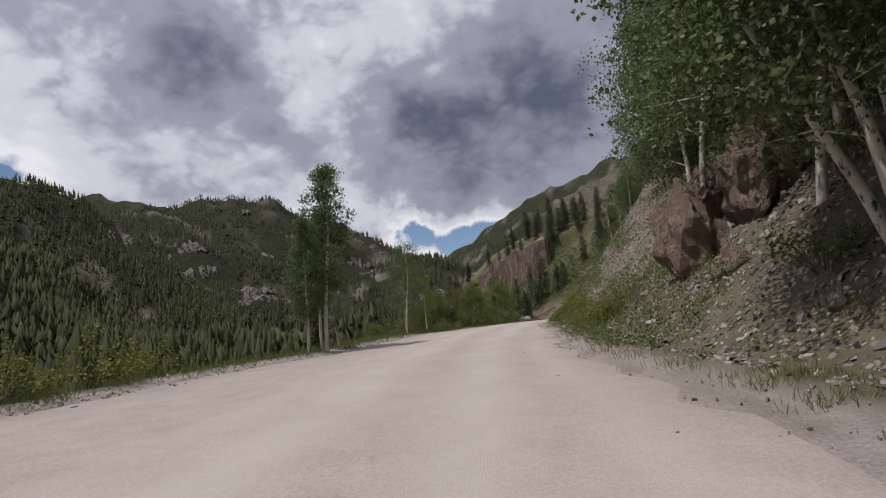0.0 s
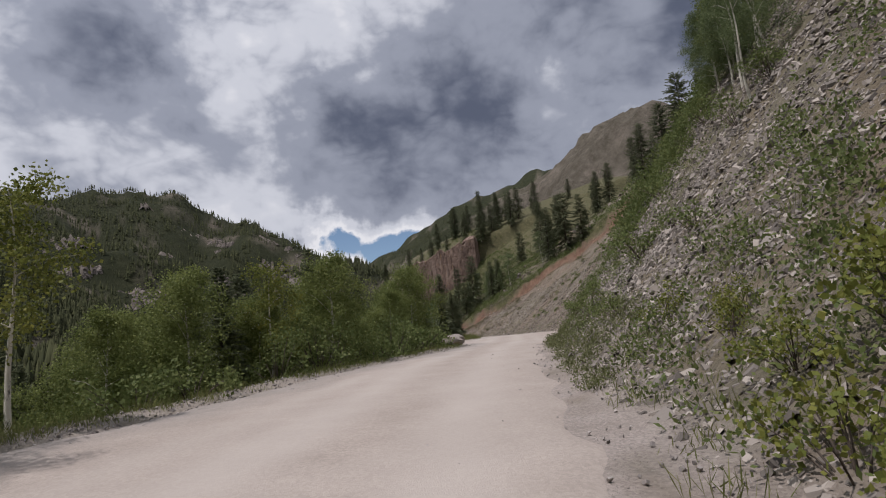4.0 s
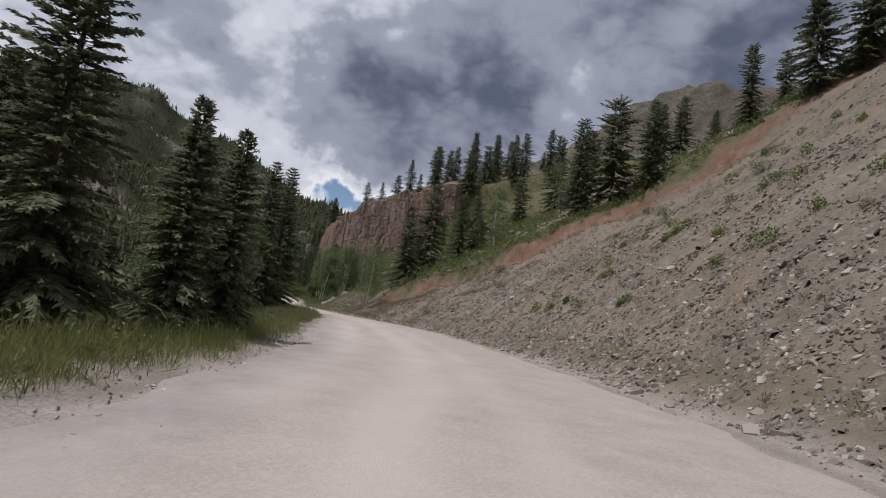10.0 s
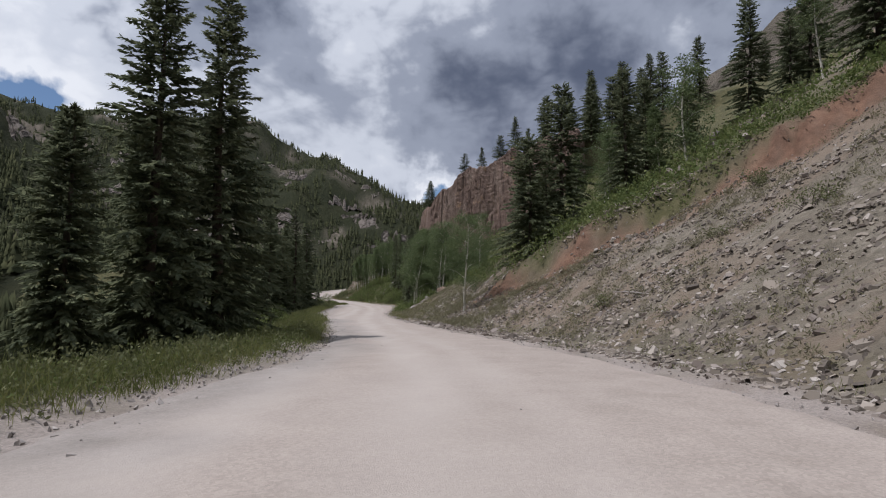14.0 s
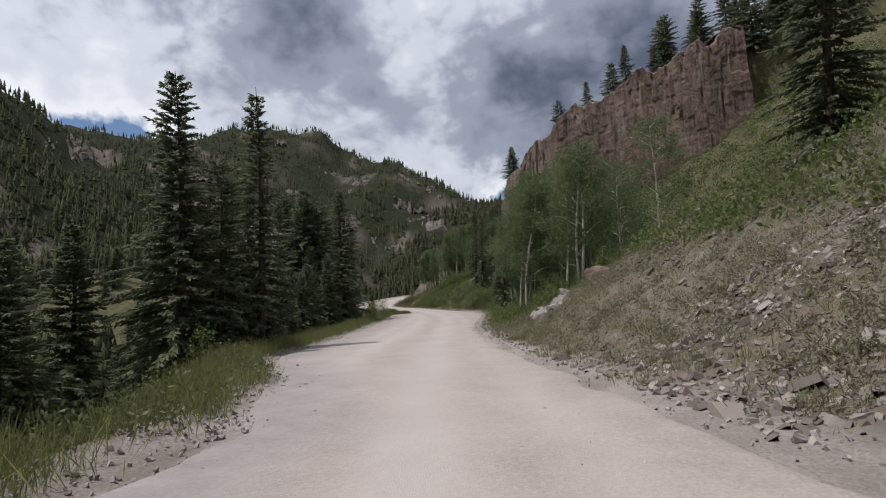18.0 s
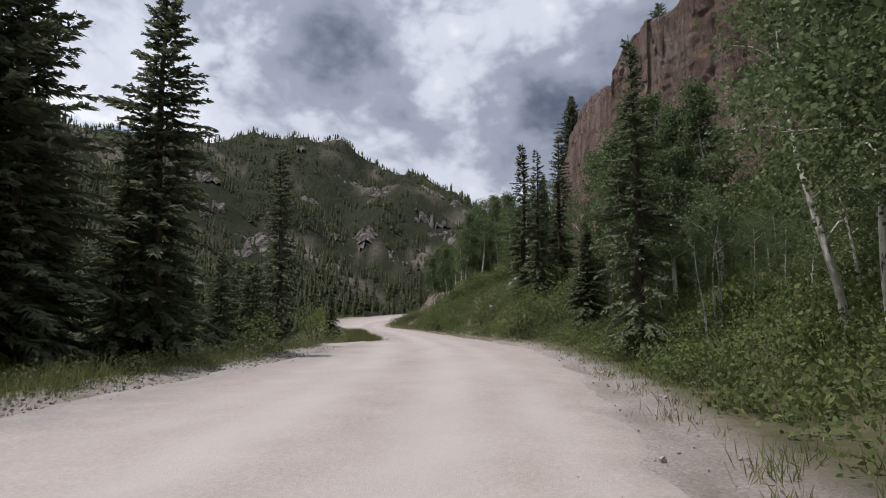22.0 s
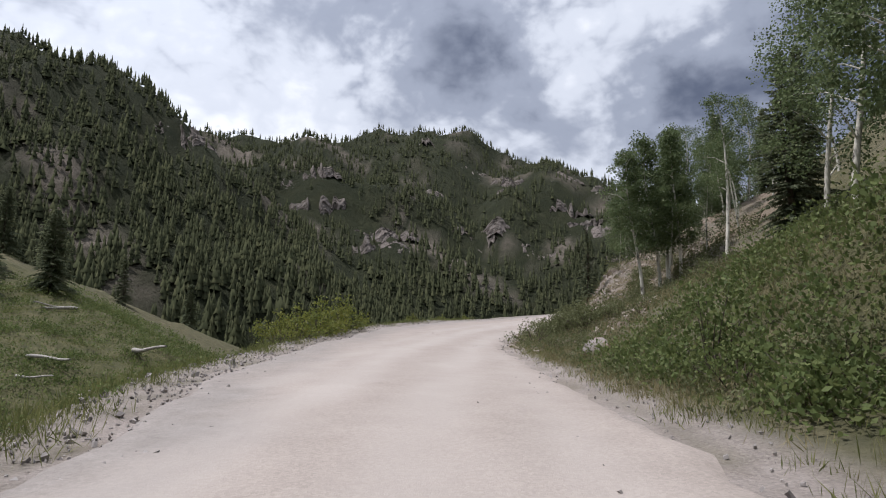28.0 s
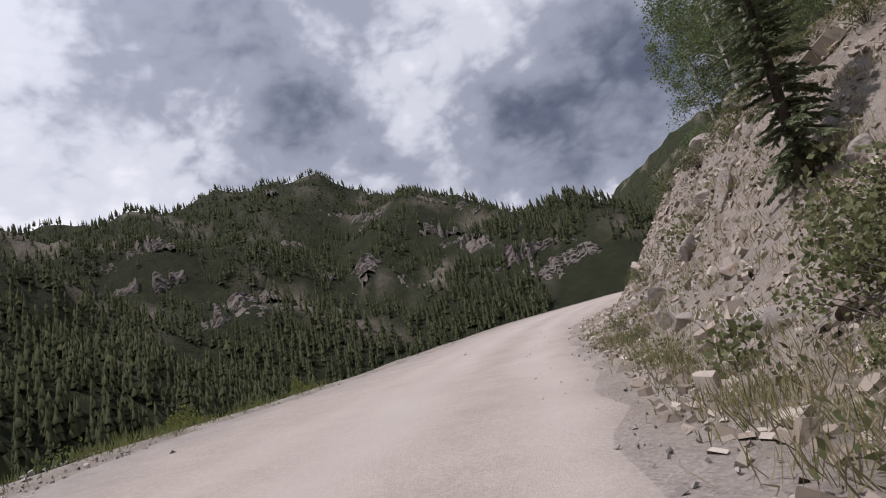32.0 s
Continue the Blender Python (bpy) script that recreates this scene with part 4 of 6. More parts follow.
tz[inner] = places(s_[inner], l_[inner])[:, 2]
n = len(tx)
hh = g.uniform(4.0, 10.5, n) * np.clip(1.1 - tz / 420, 0.55, 1.1)


def woods(name, label, pick, sides, tiers, spiky):
    """Many conifers in one mesh: ragged skirts of boughs, narrower towards the top."""
    x_, y_, z_, h_ = tx[pick], ty[pick], tz[pick], hh[pick]
    k_, wide_ = len(x_), g.uniform(0.6, 1.15, (int(pick.sum()), 1))
    star = np.where(np.arange(sides) % 2 == 0, 1 + spiky, 1 - spiky)[None]
    skirts = []
    for k in range(tiers):
        f0 = k / tiers
        t = np.linspace(0, 2 * np.pi, sides, endpoint=False)[None] + g.random((k_, 1)) * 6
        rad_ = 0.19 * (1 - 0.85 * f0) * h_[:, None] * wide_ * star * g.uniform(0.6, 1.25, (k_, sides))
        low_ = 0.06 + 0.86 * f0
        ring = np.stack([x_[:, None] + rad_ * np.cos(t), y_[:, None] + rad_ * np.sin(t), z_[:, None] + h_[:, None] * (low_ + g.uniform(-0.05, 0.04, (k_, sides)) - 0.03 * star)], -1)
        tip = np.stack([x_, y_, z_ + h_ * min(1.0, low_ + 1.5 / tiers)], -1)[:, None]
        skirts.append(np.concatenate([ring, tip], 1))
    per = sides + 1
    fk = np.concatenate([np.stack([np.arange(sides), (np.arange(sides) + 1) % sides, np.full(sides, sides)], 1) + per * k for k in range(tiers)])
    f = (fk[None] + per * tiers * np.arange(k_)[:, None, None]).reshape(-1, 3)
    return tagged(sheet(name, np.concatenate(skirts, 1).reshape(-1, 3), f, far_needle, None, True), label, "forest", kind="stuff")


# conifers on the valley floor just below the road
vs, vl = g.uniform(-52, 318, 3000), -26 - 44 * g.random(3000) ** 0.8
ok = ~((vs > 224) & (vs < 322)) & (vl < edge_left(vs) - 17)
vs, vl = vs[ok], vl[ok]
vp = places(vs, vl)
tx, ty, tz, l_ = np.r_[tx, vp[:, 0]], np.r_[ty, vp[:, 1]], np.r_[tz, vp[:, 2]], np.r_[l_, vl]
hh = np.r_[hh, g.uniform(4.5, 9.5, len(vs))]
close = np.abs(l_) < 130
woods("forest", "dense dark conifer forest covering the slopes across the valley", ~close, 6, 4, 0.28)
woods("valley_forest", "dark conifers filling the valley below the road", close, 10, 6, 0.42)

def crag(seed, x, y, size):
    """A bare buttress in the far forest: jointed upright faces that step back into the slope."""
    g_ = np.random.default_rng(seed)
    hx = far_height(np.array([x - 16.0, x + 16.0, x, x]), np.array([y, y, y - 16.0, y + 16.0]))
    down = -np.array([hx[1] - hx[0], hx[3] - hx[2]])
    down = down / max(float(np.hypot(*down)), 1e-6)
    along_ = np.array([-down[1], down[0]])
    nu, nv = 34, 15
    u = np.linspace(-1, 1, nu)
    joint = np.cumsum(g_.random(nu) < 0.33)
    step_ = g_.normal(0, 0.16, joint[-1] + 1)[joint] * size
    tall = np.sqrt(np.clip(1 - u**2, 0, 1)) * (1 + g_.normal(0, 0.16, joint[-1] + 1)[joint]) * size * g_.uniform(0.55, 0.95)
    bow = -0.55 * size * u**2 + step_
    v = np.linspace(0, 1, nv)
    bed = np.cumsum(g_.random(nv) < 0.35)
    back_ = np.cumsum(np.r_[0, np.where(np.diff(bed) > 0, g_.uniform(0.10, 0.28, nv - 1), 0.03)]) * size * 0.8
    out_ = bow[:, None] - back_[None] + g_.normal(0, 0.035, (nu, nv)) * size
    px_ = x + along_[0] * u[:, None] * size * 1.6 + down[0] * out_
    py_ = y + along_[1] * u[:, None] * size * 1.6 + down[1] * out_
    foot = far_height(px_[:, :1], py_[:, :1]) - 0.15 * size
    pz_ = foot + tall[:, None] * v[None] * 1.15
    last = np.stack([px_[:, -1] - down[0] * size * 0.9, py_[:, -1] - down[1] * size * 0.9], 1)
    pz_b = np.minimum(far_height(last[:, 0], last[:, 1]) - 0.5, pz_[:, -1])
    P = np.concatenate([np.stack([px_, py_, pz_], -1), np.concatenate([last, pz_b[:, None]], 1)[:, None]], 1)
    ob = sheet("crag", P.reshape(-1, 3), grid_faces(nu, nv + 1, True), crag_rock, None, False)
    return tagged(ob, "weathered grey-brown crag standing out of the far forest", "rock", "crags across the valley")


for i, (x, y, r) in enumerate(CRAGS):
    crag(200 + i, x, y, r * 1.05)
    if i % 2:
        continue
    crag(260 + i, x + 1.6 * r * math.cos(2.4 * i), y + 1.6 * r * math.sin(2.4 * i), r * 0.6)

# ---------------------------------------------------------------- trees by the road
rng = random.Random(5)
spruces = [conifer(k, h, r, "dark green spruce with drooping boughs beside the gravel road") for k, h, r in ((1, 10, 2.75), (2, 12, 2.6), (3, 9, 3.0), (4, 7, 1.75))]
pines = [conifer(k, h, r, "broad dark green fir with a ragged crown on the slope", sp, 0.08, taper=tp) for k, h, r, sp, tp in ((5, 10, 2.7, 0.72, 0.42), (6, 9, 2.9, 0.66, 0.36), (7, 11, 2.5, 0.75, 0.5))]
narrow = [conifer(k, h, r, "tall narrow spruce with short ragged boughs", 0.7, 0.06, taper=0.72) for k, h, r in ((8, 11, 1.75), (9, 12, 1.9))]
aspens = [aspen(k, h, r, "pale-trunked aspen with loose green leaves", b, lean=ln) for k, h, r, b, ln in ((21, 9, 1.7, 0.35, 0.02), (22, 8, 1.9, 0.25, -0.05), (23, 10, 1.6, 0.45, 0.06), (24, 6, 1.5, 0.15, 0.03))]
lush = [aspen(k, h, r, "tall aspen with a full dark green crown", b, lean=ln, each=130, clumps=84, size=0.104) for k, h, r, b, ln in ((27, 10, 2.6, 0.2, 0.02), (28, 9, 2.3, 0.15, -0.04))]
full = [aspen(k, h, r, "leafy young aspen with green leaves down to the ground", 0.04, bright_leaf, ln, each=150, clumps=130, size=0.09) for k, h, r, ln in ((41, 6, 1.9, 0.02), (42, 5.5, 2.1, -0.03))]
slender = [aspen(k, h, r, "slender aspen with a pale trunk and a narrow leafy crown", b, lean=ln, each=120, clumps=90, size=0.1) for k, h, r, b, ln in ((43, 9, 1.25, 0.3, 0.02), (44, 8, 1.1, 0.22, -0.02))]
canopy = aspen(29, 11, 3.2, "tall leaning aspen with a heavy dark green crown over the bank", 0.22, lean=-0.02, each=170, clumps=124, size=0.115)
gold = aspen(25, 6, 1.5, "slender aspen with yellowing leaves", 0.3, gold_leaf, 0.03)
bushes = [bush(k, h, r, "leafy green roadside bush", bush_leaf) for k, h, r in ((31, 1.5, 1.0), (32, 2.2, 1.2), (33, 1.1, 1.2))]
willow = bush(34, 1.6, 1.1, "yellow-green willow bush with thin leaves", gold_leaf)


def spruce(k, s, l, h, **kw):
    real = (10, 12, 9, 7)[k]
    put(spruces[k], s, l, h / real, g=rng, **kw)


# hand-set trees on the valley side
for k, s, l, h in ((0, 107, -7.9, 8.4), (3, 110.5, -6.6, 6.2), (3, 112.5, -6.0, 6.0), (2, 109, -10.5, 6.5), (1, 149, -8.0, 13.8), (1, 151, -6.3, 13.5), (0, 140, -12, 10), (0, 154, -10, 11), (3, 146, -9.5, 8), (0, 133, -14, 9),
                  (3, 183, -12.5, 7.5), (2, 179.5, -12, 7), (1, 184.4, -9.6, 12), (3, 190, -11, 6), (3, 199, -11.4, 5.6), (2, 204, -12, 6), (0, 209, -13.5, 7.5), (1, 223.9, -10.6, 15), (3, 215, -12, 7), (3, 228, -14, 7), (3, 225.5, -12.5, 8),
                  (3, 256, -5.7, 4.6), (0, 63, -13, 8.5), (3, 66, -10.5, 6.5), (0, 44, -17, 8)):
    spruce(k, s, l, h)
for s, l, h in ((204, -10.4, 5.5), (207, -10.8, 6.4), (210.5, -11.2, 6), (213.5, -10.6, 7), (188.5, -10.4, 6.2), (192.5, -10.6, 6.4), (196, -10.6, 5.2), (201, -10.8, 5.6), (217.5, -13.2, 15), (215.5, -12.4, 9), (221, -12.6, 9)):
    spruce(rng.randrange(3), s, l, h)
for i in range(58):
    s = rng.uniform(182, 234)
    p_ = rng.randrange(3)
    put(pines[p_] if i % 2 else spruces[p_], s, float(edge_left(s)) - 4.6 - 20 * rng.random() ** 1.2, rng.uniform(0.42, 0.68), g=rng)
for i in range(16):
    s = rng.uniform(118, 160)
    spruce(rng.randrange(4), s, float(edge_left(s)) - rng.uniform(9, 24), rng.uniform(6, 10))
for s, l, h in ((3, -13, 2.4), (6, -14, 1.8), (9, -12.5, 2.2), (12, -13, 2.0)):
    spruce(3, s, l, h)
for i in range(34):
    s = rng.uniform(236, 326)
    spruce(rng.randrange(4), s, -rng.uniform(44, 66), rng.uniform(6, 10))
# conifers on the slope above
for k, s, l, h in ((1, 188, 42, 16), (0, 194, 38, 12), (2, 180, 44, 13), (2, 118, 74, 16), (0, 122, 77, 15), (2, 126, 74, 13), (0, 114, 78, 14), (0, 152, 52, 12),  (0, 46, 13.5, 7.5), (2, 49, 16, 8), (0, 62.5, 15, 9), (2, 66, 17, 8), (0, 74, 18, 7), (2, 77, 19, 8), (3, 71, 17, 6), (2, 86, 28, 8), (0, 89, 32, 9), (2, 92, 36, 9), (0, 83, 24, 7), (2, 166.2, 10.6, 8.8), (0, 169.5, 13, 8.0), (2, 163, 16, 8.5), (0, 138, 39, 12), (2, 136, 42, 13), (0, 134, 45, 14), (2, 132, 48, 12), (0, 130.5, 51, 12), (2, 128, 54, 11), (2, 152, 30.5, 13), (0, 154.5, 27.5, 12.5), (2, 147, 31, 10), (0, 174.5, 16, 12.5), (2, 186, 15.5, 12), (2, 100, 84, 15), (0, 96, 88, 14), (2, 103, 90, 14), (0, 88, 86, 13), (2, 84, 92, 14)):
    p_ = rng.randrange(3)
    put(pines[p_], s, l, h / (10, 9, 11)[p_], g=rng)
for i in range(40):
    s = rng.uniform(40, 300)
    l = float(cut_line(s)) + rng.uniform(8, 60)
    if l < 18 or s > 196 or (60 < s < 150 and l < 60):
        continue
    put(pines[rng.randrange(3)], s, min(l, float(right_limit(s)) - 5), rng.uniform(0.7, 1.25), g=rng)
for k, s, l, h in ((3, 231, 7.4, 5.5), (0, 313.9, 18.7, 9), (3, 311, 10.2, 5), (1, 283, 13.5, 9), (1, 285.5, 15, 9), (1, 264, 14, 9), (3, 304, 14, 8), (0, 286, 22, 9), (1, 291, 24, 10), (2, 277, 26, 9)):
    spruce(k, s, l, h)

TOP = [(25.3, 234.8, 15), (34.8, 220, 12.5), (47, 228, 6), (58, 212, 8), (13.7, 235.4, 13), (22, 207, 12), (14, 232, 13), (-1, 210, 6), (3, 212, 8), (9, 209, 6), (17, 214, 11), (27, 210, 12), (30, 216, 13), (24, 222, 12), (34, 208, 12), (38, 214, 13), (44, 208, 12), (6, 226, 10), (-6, 222, 8), (20, 236, 12), (32, 230, 12)]
ts_, tl_ = along(np.array([q[0] for q in TOP], float), np.array([q[1] for q in TOP], float))
for (x_, y_, h_), s, l in zip(TOP, ts_, tl_):
    put(pines[rng.randrange(3)], float(s), float(l), h_ / 10, g=rng)

for k, s, l, h in ((0, 243.1, 7.7, 11.4), (1, 240.6, 7.9, 10.3), (0, 241.4, 9.9, 10.5), (1, 249, 11.8, 9), (0, 299.4, 4.2, 5.7), (1, 221.2, 5.8, 10.8), (1, 245.2, -9.6, 15), (0, 153.5, -8.6, 9), (1, 222.2, -10.9, 9), (0, 187.8, -7.8, 11.6), (0, 188.6, -8.6, 7.5)):
    put(narrow[k], s, l, h / (11, 12)[k], g=rng)
for k, s, l, h in ((0, 240.5, -11.4, 7), (1, 237, -10, 6), (2, 242.5, -13, 8), (0, 186.2, -8.8, 8.5), (1, 195, -11, 6), (0, 206.5, -12, 6.5), (2, 220.4, -15.7, 15.8), (2, 218.4, -12.1, 13.4), (0, 216.2, -14.4, 10)):
    put(pines[k], s, l, h / (10, 9, 11)[k], g=rng)

# aspens: (station, offset, height, lean in degrees)
for s, l, h, tilt in ((36, -12, 6, 0), 
                     (10, 6.5, 9, -14), (13, 9.5, 10, -8), (16, 10.5, 9, -6), (19, 11, 9, -5), (7, 9, 10, -12), (4, 8, 9, -10), (22, 10, 8, -4), (12, 11, 10, -6), (1, 10, 10, -6), (9, 12, 11, -4),
                     (52, 7.5, 3.6, -10), (55, 8.6, 4, -6), (58, 9.6, 3.6, -6), (61, 10.5, 3.4, -5), (54, 11, 4, -4), (166, 22, 8, 0), (160, 28, 8, 0), (170, 18, 7, 0)):
    proto = aspens[rng.randrange(4)]
    real = {aspens[0]: 9, aspens[1]: 8, aspens[2]: 10, aspens[3]: 6}[proto]
    put(proto, s, l, h / real, 0 if tilt else None, lean=(0, tilt), g=rng)
for i in range(54):
    s = rng.uniform(204, 264)
    l = float(edge_right(s)) + rng.uniform(3.5, 13)
    if s > 236 and l - float(edge_right(s)) < 6:
        continue
    proto = aspens[rng.randrange(4)]
    real = {aspens[0]: 9, aspens[1]: 8, aspens[2]: 10, aspens[3]: 6}[proto]
    put(proto, s, l, rng.uniform(5, 9.5) * (0.7 if s > 236 else 0.5 if s > 217 else 1.0) / real, g=rng, lean=(rng.uniform(-4, 4), rng.uniform(-5, 2)))
for i in range(22):
    s = rng.uniform(264, 330)
    l = float(edge_right(s)) + rng.uniform(8, 20)
    put(aspens[rng.randrange(4)], s, l, rng.uniform(0.6, 0.95), g=rng)
put(gold, 57, -8.6, 0.82, g=rng)
for k, s, l, h in ((0, 180, 25, 8), (1, 176, 21.5, 7), (0, 168, 17, 6.5), (1, 170.5, 13, 5.5), (0, 183, 20, 7.5), (1, 166, 20, 6), (0, 24.4, -7.7, 8.4), (1, 25.6, -8.5, 6.6), (1, 23.4, -8.3, 5.8), (0, 286.8, 7.2, 8.4), (1, 288, 8.2, 8.6), (0, 289.2, 9.2, 8.4), (1, 287.4, 9.4, 8.0), (0, 291, 9.6, 7.6), (1, 261.5, 8.2, 8.4), (0, 258, 10.4, 8.8), (1, 255.5, 11.2, 8.4), (0, 260, 12, 9), (1, 265, 10, 8), (0, 263, 6.2, 7), (0, 231, 8.4, 8.6), (1, 229.5, 9.6, 9.6), (0, 230.6, 9.4, 10), (1, 228.4, 10.6, 9.2), (0, 226.8, 8.0, 8.4), (1, 225.4, 7.2, 8.2), (0, 233.8, 12.4, 10.4), (1, 227.5, 12, 9.4), (0, 232.6, 10.8, 9.6)):
    put(slender[k], s, l, h / (9, 8)[k], g=rng)
for s, l, k in ((127, -9, 0.62), (130.5, -10, 0.7), (123, -11, 0.5), (115, -8.5, 0.4)):
    put(lush[rng.randrange(2)], s, l, k, g=rng)
for s, l, k in ((2.0, 6.2, 1.0), (5.5, 5.8, 1.0), (9.0, 6.2, 0.95), (20.5, 7.4, 0.95), (24, 7.8, 0.9), (28.5, 8.4, 0.75), (17, 8.4, 1.0), (13.5, 7.8, 1.0), (10, 8.2, 1.0), (22.5, 10, 1.0), (26, 10.5, 0.9), (18.5, 11, 1.05), (14, 11, 1.1), (8, 11.5, 1.1), (5, 10, 1.05), (57.5, 9.2, 0.3), (60.5, 9.8, 0.33), (63.5, 10.8, 0.3), (66.5, 12, 0.3), (59, 12.5, 0.35), (206.5, 5.8, 0.85), (209, 5.4, 0.8), (212, 7.6, 0.9), (214.5, 8.4, 0.85), (208.5, 8.0, 0.9), (7.5, 9.2, 1.15), (12, 8.8, 1.1), (15.5, 9.4, 1.15), (19, 9.4, 1.1), (4, 9.4, 1.15)):
    put(canopy, s, l, k, g=rng, lean=(rng.uniform(-3, 3), rng.uniform(-15, -6) if s < 30 else rng.uniform(-6, 0)))
for i in range(30):
    s = rng.uniform(50, 79)
    l = -rng.uniform(9.5, 17)
    if i % 3 == 0:
        spruce(rng.randrange(4), s, l, rng.uniform(4.5, 6.5))
    else:
        put(full[rng.randrange(2)], s, l, rng.uniform(0.6, 0.85), g=rng)
put(spruces[1], 66, -10.6, 0.72, g=rng)
put(pines[0], 82.7, -16, 0.88, g=rng)
put(gold, 46, -8.4, 0.75, g=rng)
for i in range(34):
    s = rng.uniform(44, 80)
    put(bushes[rng.randrange(3)], s, float(edge_left(s)) - rng.uniform(1.2, 7), rng.uniform(0.8, 1.7), g=rng)
for i in range(20):
    s = rng.uniform(160, 236)
    put(bushes[rng.randrange(3)], s, float(edge_left(s)) - rng.uniform(1.8, 9), rng.uniform(0.6, 1.2), g=rng)
for i in range(14):
    s = rng.uniform(-5, 40)
    put(bushes[rng.randrange(3)], s, float(edge_left(s)) - rng.uniform(1.5, 10), rng.uniform(0.5, 1.1), g=rng)
for i in range(44):
    s = rng.uniform(196, 266)
    put(bushes[rng.randrange(3)], s, float(edge_right(s)) + rng.uniform(1.4, 9), rng.uniform(0.6, 1.15), g=rng)
for i in range(22):
    s = rng.choice((rng.uniform(0, 26), rng.uniform(44, 74)))
    put(bushes[rng.randrange(3)], s, float(edge_right(s)) + rng.uniform(1.6, 12), rng.uniform(0.5, 1.0), g=rng)
for s, l, k in ((10, -11.6, 0.9), (12, -11.2, 1.0), (14.5, -11.0, 1.1), (17, -10.4, 0.8), (8, -12.4, 1.0)):
    put(willow, s, l, k, g=rng)
for i in range(18):
    s = rng.uniform(240, 290)
    put(willow, s, float(edge_left(s)) - rng.uniform(1.0, 4), rng.uniform(0.3, 0.6), g=rng)
for s, l, k in ((279, -8.0, 1.1), (281, -8.0, 1.2), (282.5, -8.6, 1.4), (284, -8.2, 1.3), (286, -8.6, 1.3), (277, -7.8, 0.9), (280, -9.2, 1.3), (296, -8.3, 0.45), (303, -8.4, 0.4), (309, -8.5, 0.45)):
    put(willow, s, l, k, g=rng)
olive = bush(35, 1.3, 1.1, "pale olive shrub with small leaves", olive_leaf, each=50, clumps=18, size=0.08)
for i in range(40):
    s = rng.uniform(262, 296)
    put(olive, s, float(edge_right(s)) + 1.6 + 8 * rng.random() ** 1.2, rng.uniform(0.35, 0.8), g=rng)
for i in range(13):
    s = rng.uniform(283, 297)
    put(olive, s, float(edge_right(s)) + rng.uniform(1.4, 4.2), rng.uniform(0.8, 1.25), g=rng)
for i in range(14):
    s = rng.uniform(296, 312)
    put(olive, s, float(edge_right(s)) + rng.uniform(1.2, 8), rng.uniform(0.3, 0.6), g=rng)
for i in range(26):
    s = rng.uniform(80, 200)
    put(olive, s, float(edge_right(s)) + rng.uniform(1.5, 24), rng.uniform(0.35, 0.8), g=rng)
# shrubs too many to count on the upper slopes
g = np.random.default_rng(17)
s, l = scatter(g, 5200, 60, 262, lambda s: (np.maximum(cut_line(s), 9.0) + 0.5, np.minimum(cut_line(s) + 55, right_limit(s) - 6)), lambda s, l: 0.25 + 0.6 * (fbm(s, l, 16, 3) > -0.1) * np.clip(1.3 - (l - cut_line(s)) / 34, 0.15, 1))
c_ = places(s, l) + [0, 0, 0.35]
v, f = leaf_clumps(g, c_, g.uniform(0.25, 0.55, len(c_)), 26, 0.24)
tagged(sheet("hillside_shrubs", v, f, bush_leaf, None, False), "low green shrubs covering the upper slope", "shrubs", kind="stuff")
for s, l, h, tilt in ((13, 14, 9, -6), (16, 13.0, 9, -4), (18, 11, 10, -3), (8, 10, 11, -8), (5, 9.5, 9.5, -9), (21.5, 11.5, 8, -2), (13, 12, 11, -3), (24, 12.5, 7, -2), (53, 8.5, 3.6, -8), (56, 9.8, 4, -4), (60, 10.5, 3.6, -5), (75.2, -7.3, 5.9, 0), (72, -8, 4.2, 0), (69.5, -9.8, 5, 0), (68, -7.6, 3.4, 0), (65, -7.8, 3.6, 0), (63, -9, 5.4, 0), (60.2, -7.4, 5.2, 0), (61.5, -10.6, 5, 0), (57.5, -9.2, 4.4, 0), (73.8, -8.4, 4.6, 0), (41.4, -8.6, 6.2, 0), (43.5, -9.4, 5.4, 0), (164.2, 5.8, 5.6, 0)):
    leafy = full if 56 < s < 78 else lush
    put(leafy[rng.randrange(2)], s, l, h / (5.8 if leafy is full else 9.5), 0 if tilt else None, lean=(0, tilt), g=rng)
for i in range(20):
    s = rng.uniform(198, 236)
    put(lush[rng.randrange(2)], s, float(edge_right(s)) + rng.uniform(5, 12), rng.uniform(0.6, 0.95) * (0.5 if s > 217 else 1.0), g=rng)
for i in range(9):
    s = rng.uniform(300, 318)
    put(lush[rng.randrange(2)], s, float(edge_right(s)) + rng.uniform(5.5, 13), rng.uniform(0.5, 0.8), g=rng)
for s, l, h in ((15, 11.0, 8.5), (18, 13.6, 8), (21, 12.2, 8.5), (26, 12, 7.5), (28, 10.5, 6.5), (30, 12, 7), (23.5, 14, 9), (19.5, 15, 10), (10, 13.5, 11), (4, 11, 10), (8, 16, 12), (13, 17, 12), (17, 18, 11), (3, 14, 11)):
    put(lush[rng.randrange(2)], s, l, h / 9.5, 0, lean=(0, rng.uniform(-8, 0)), g=rng)
for i in range(26):
    s = rng.uniform(22, 47)
    put(willow, s, float(edge_right(s)) + rng.uniform(0.8, 2.6), rng.uniform(0.35, 0.75), g=rng)
for i in range(12):
    s = rng.uniform(52, 73)
    put(bushes[rng.randrange(3)], s, float(edge_right(s)) + rng.uniform(1.6, 9), rng.uniform(0.4, 0.75), g=rng)
for i in range(46):
    s = rng.uniform(234, 266)
    put(bushes[rng.randrange(3)], s, float(edge_right(s)) + rng.uniform(1.2, 8), rng.uniform(0.7, 1.35), g=rng)
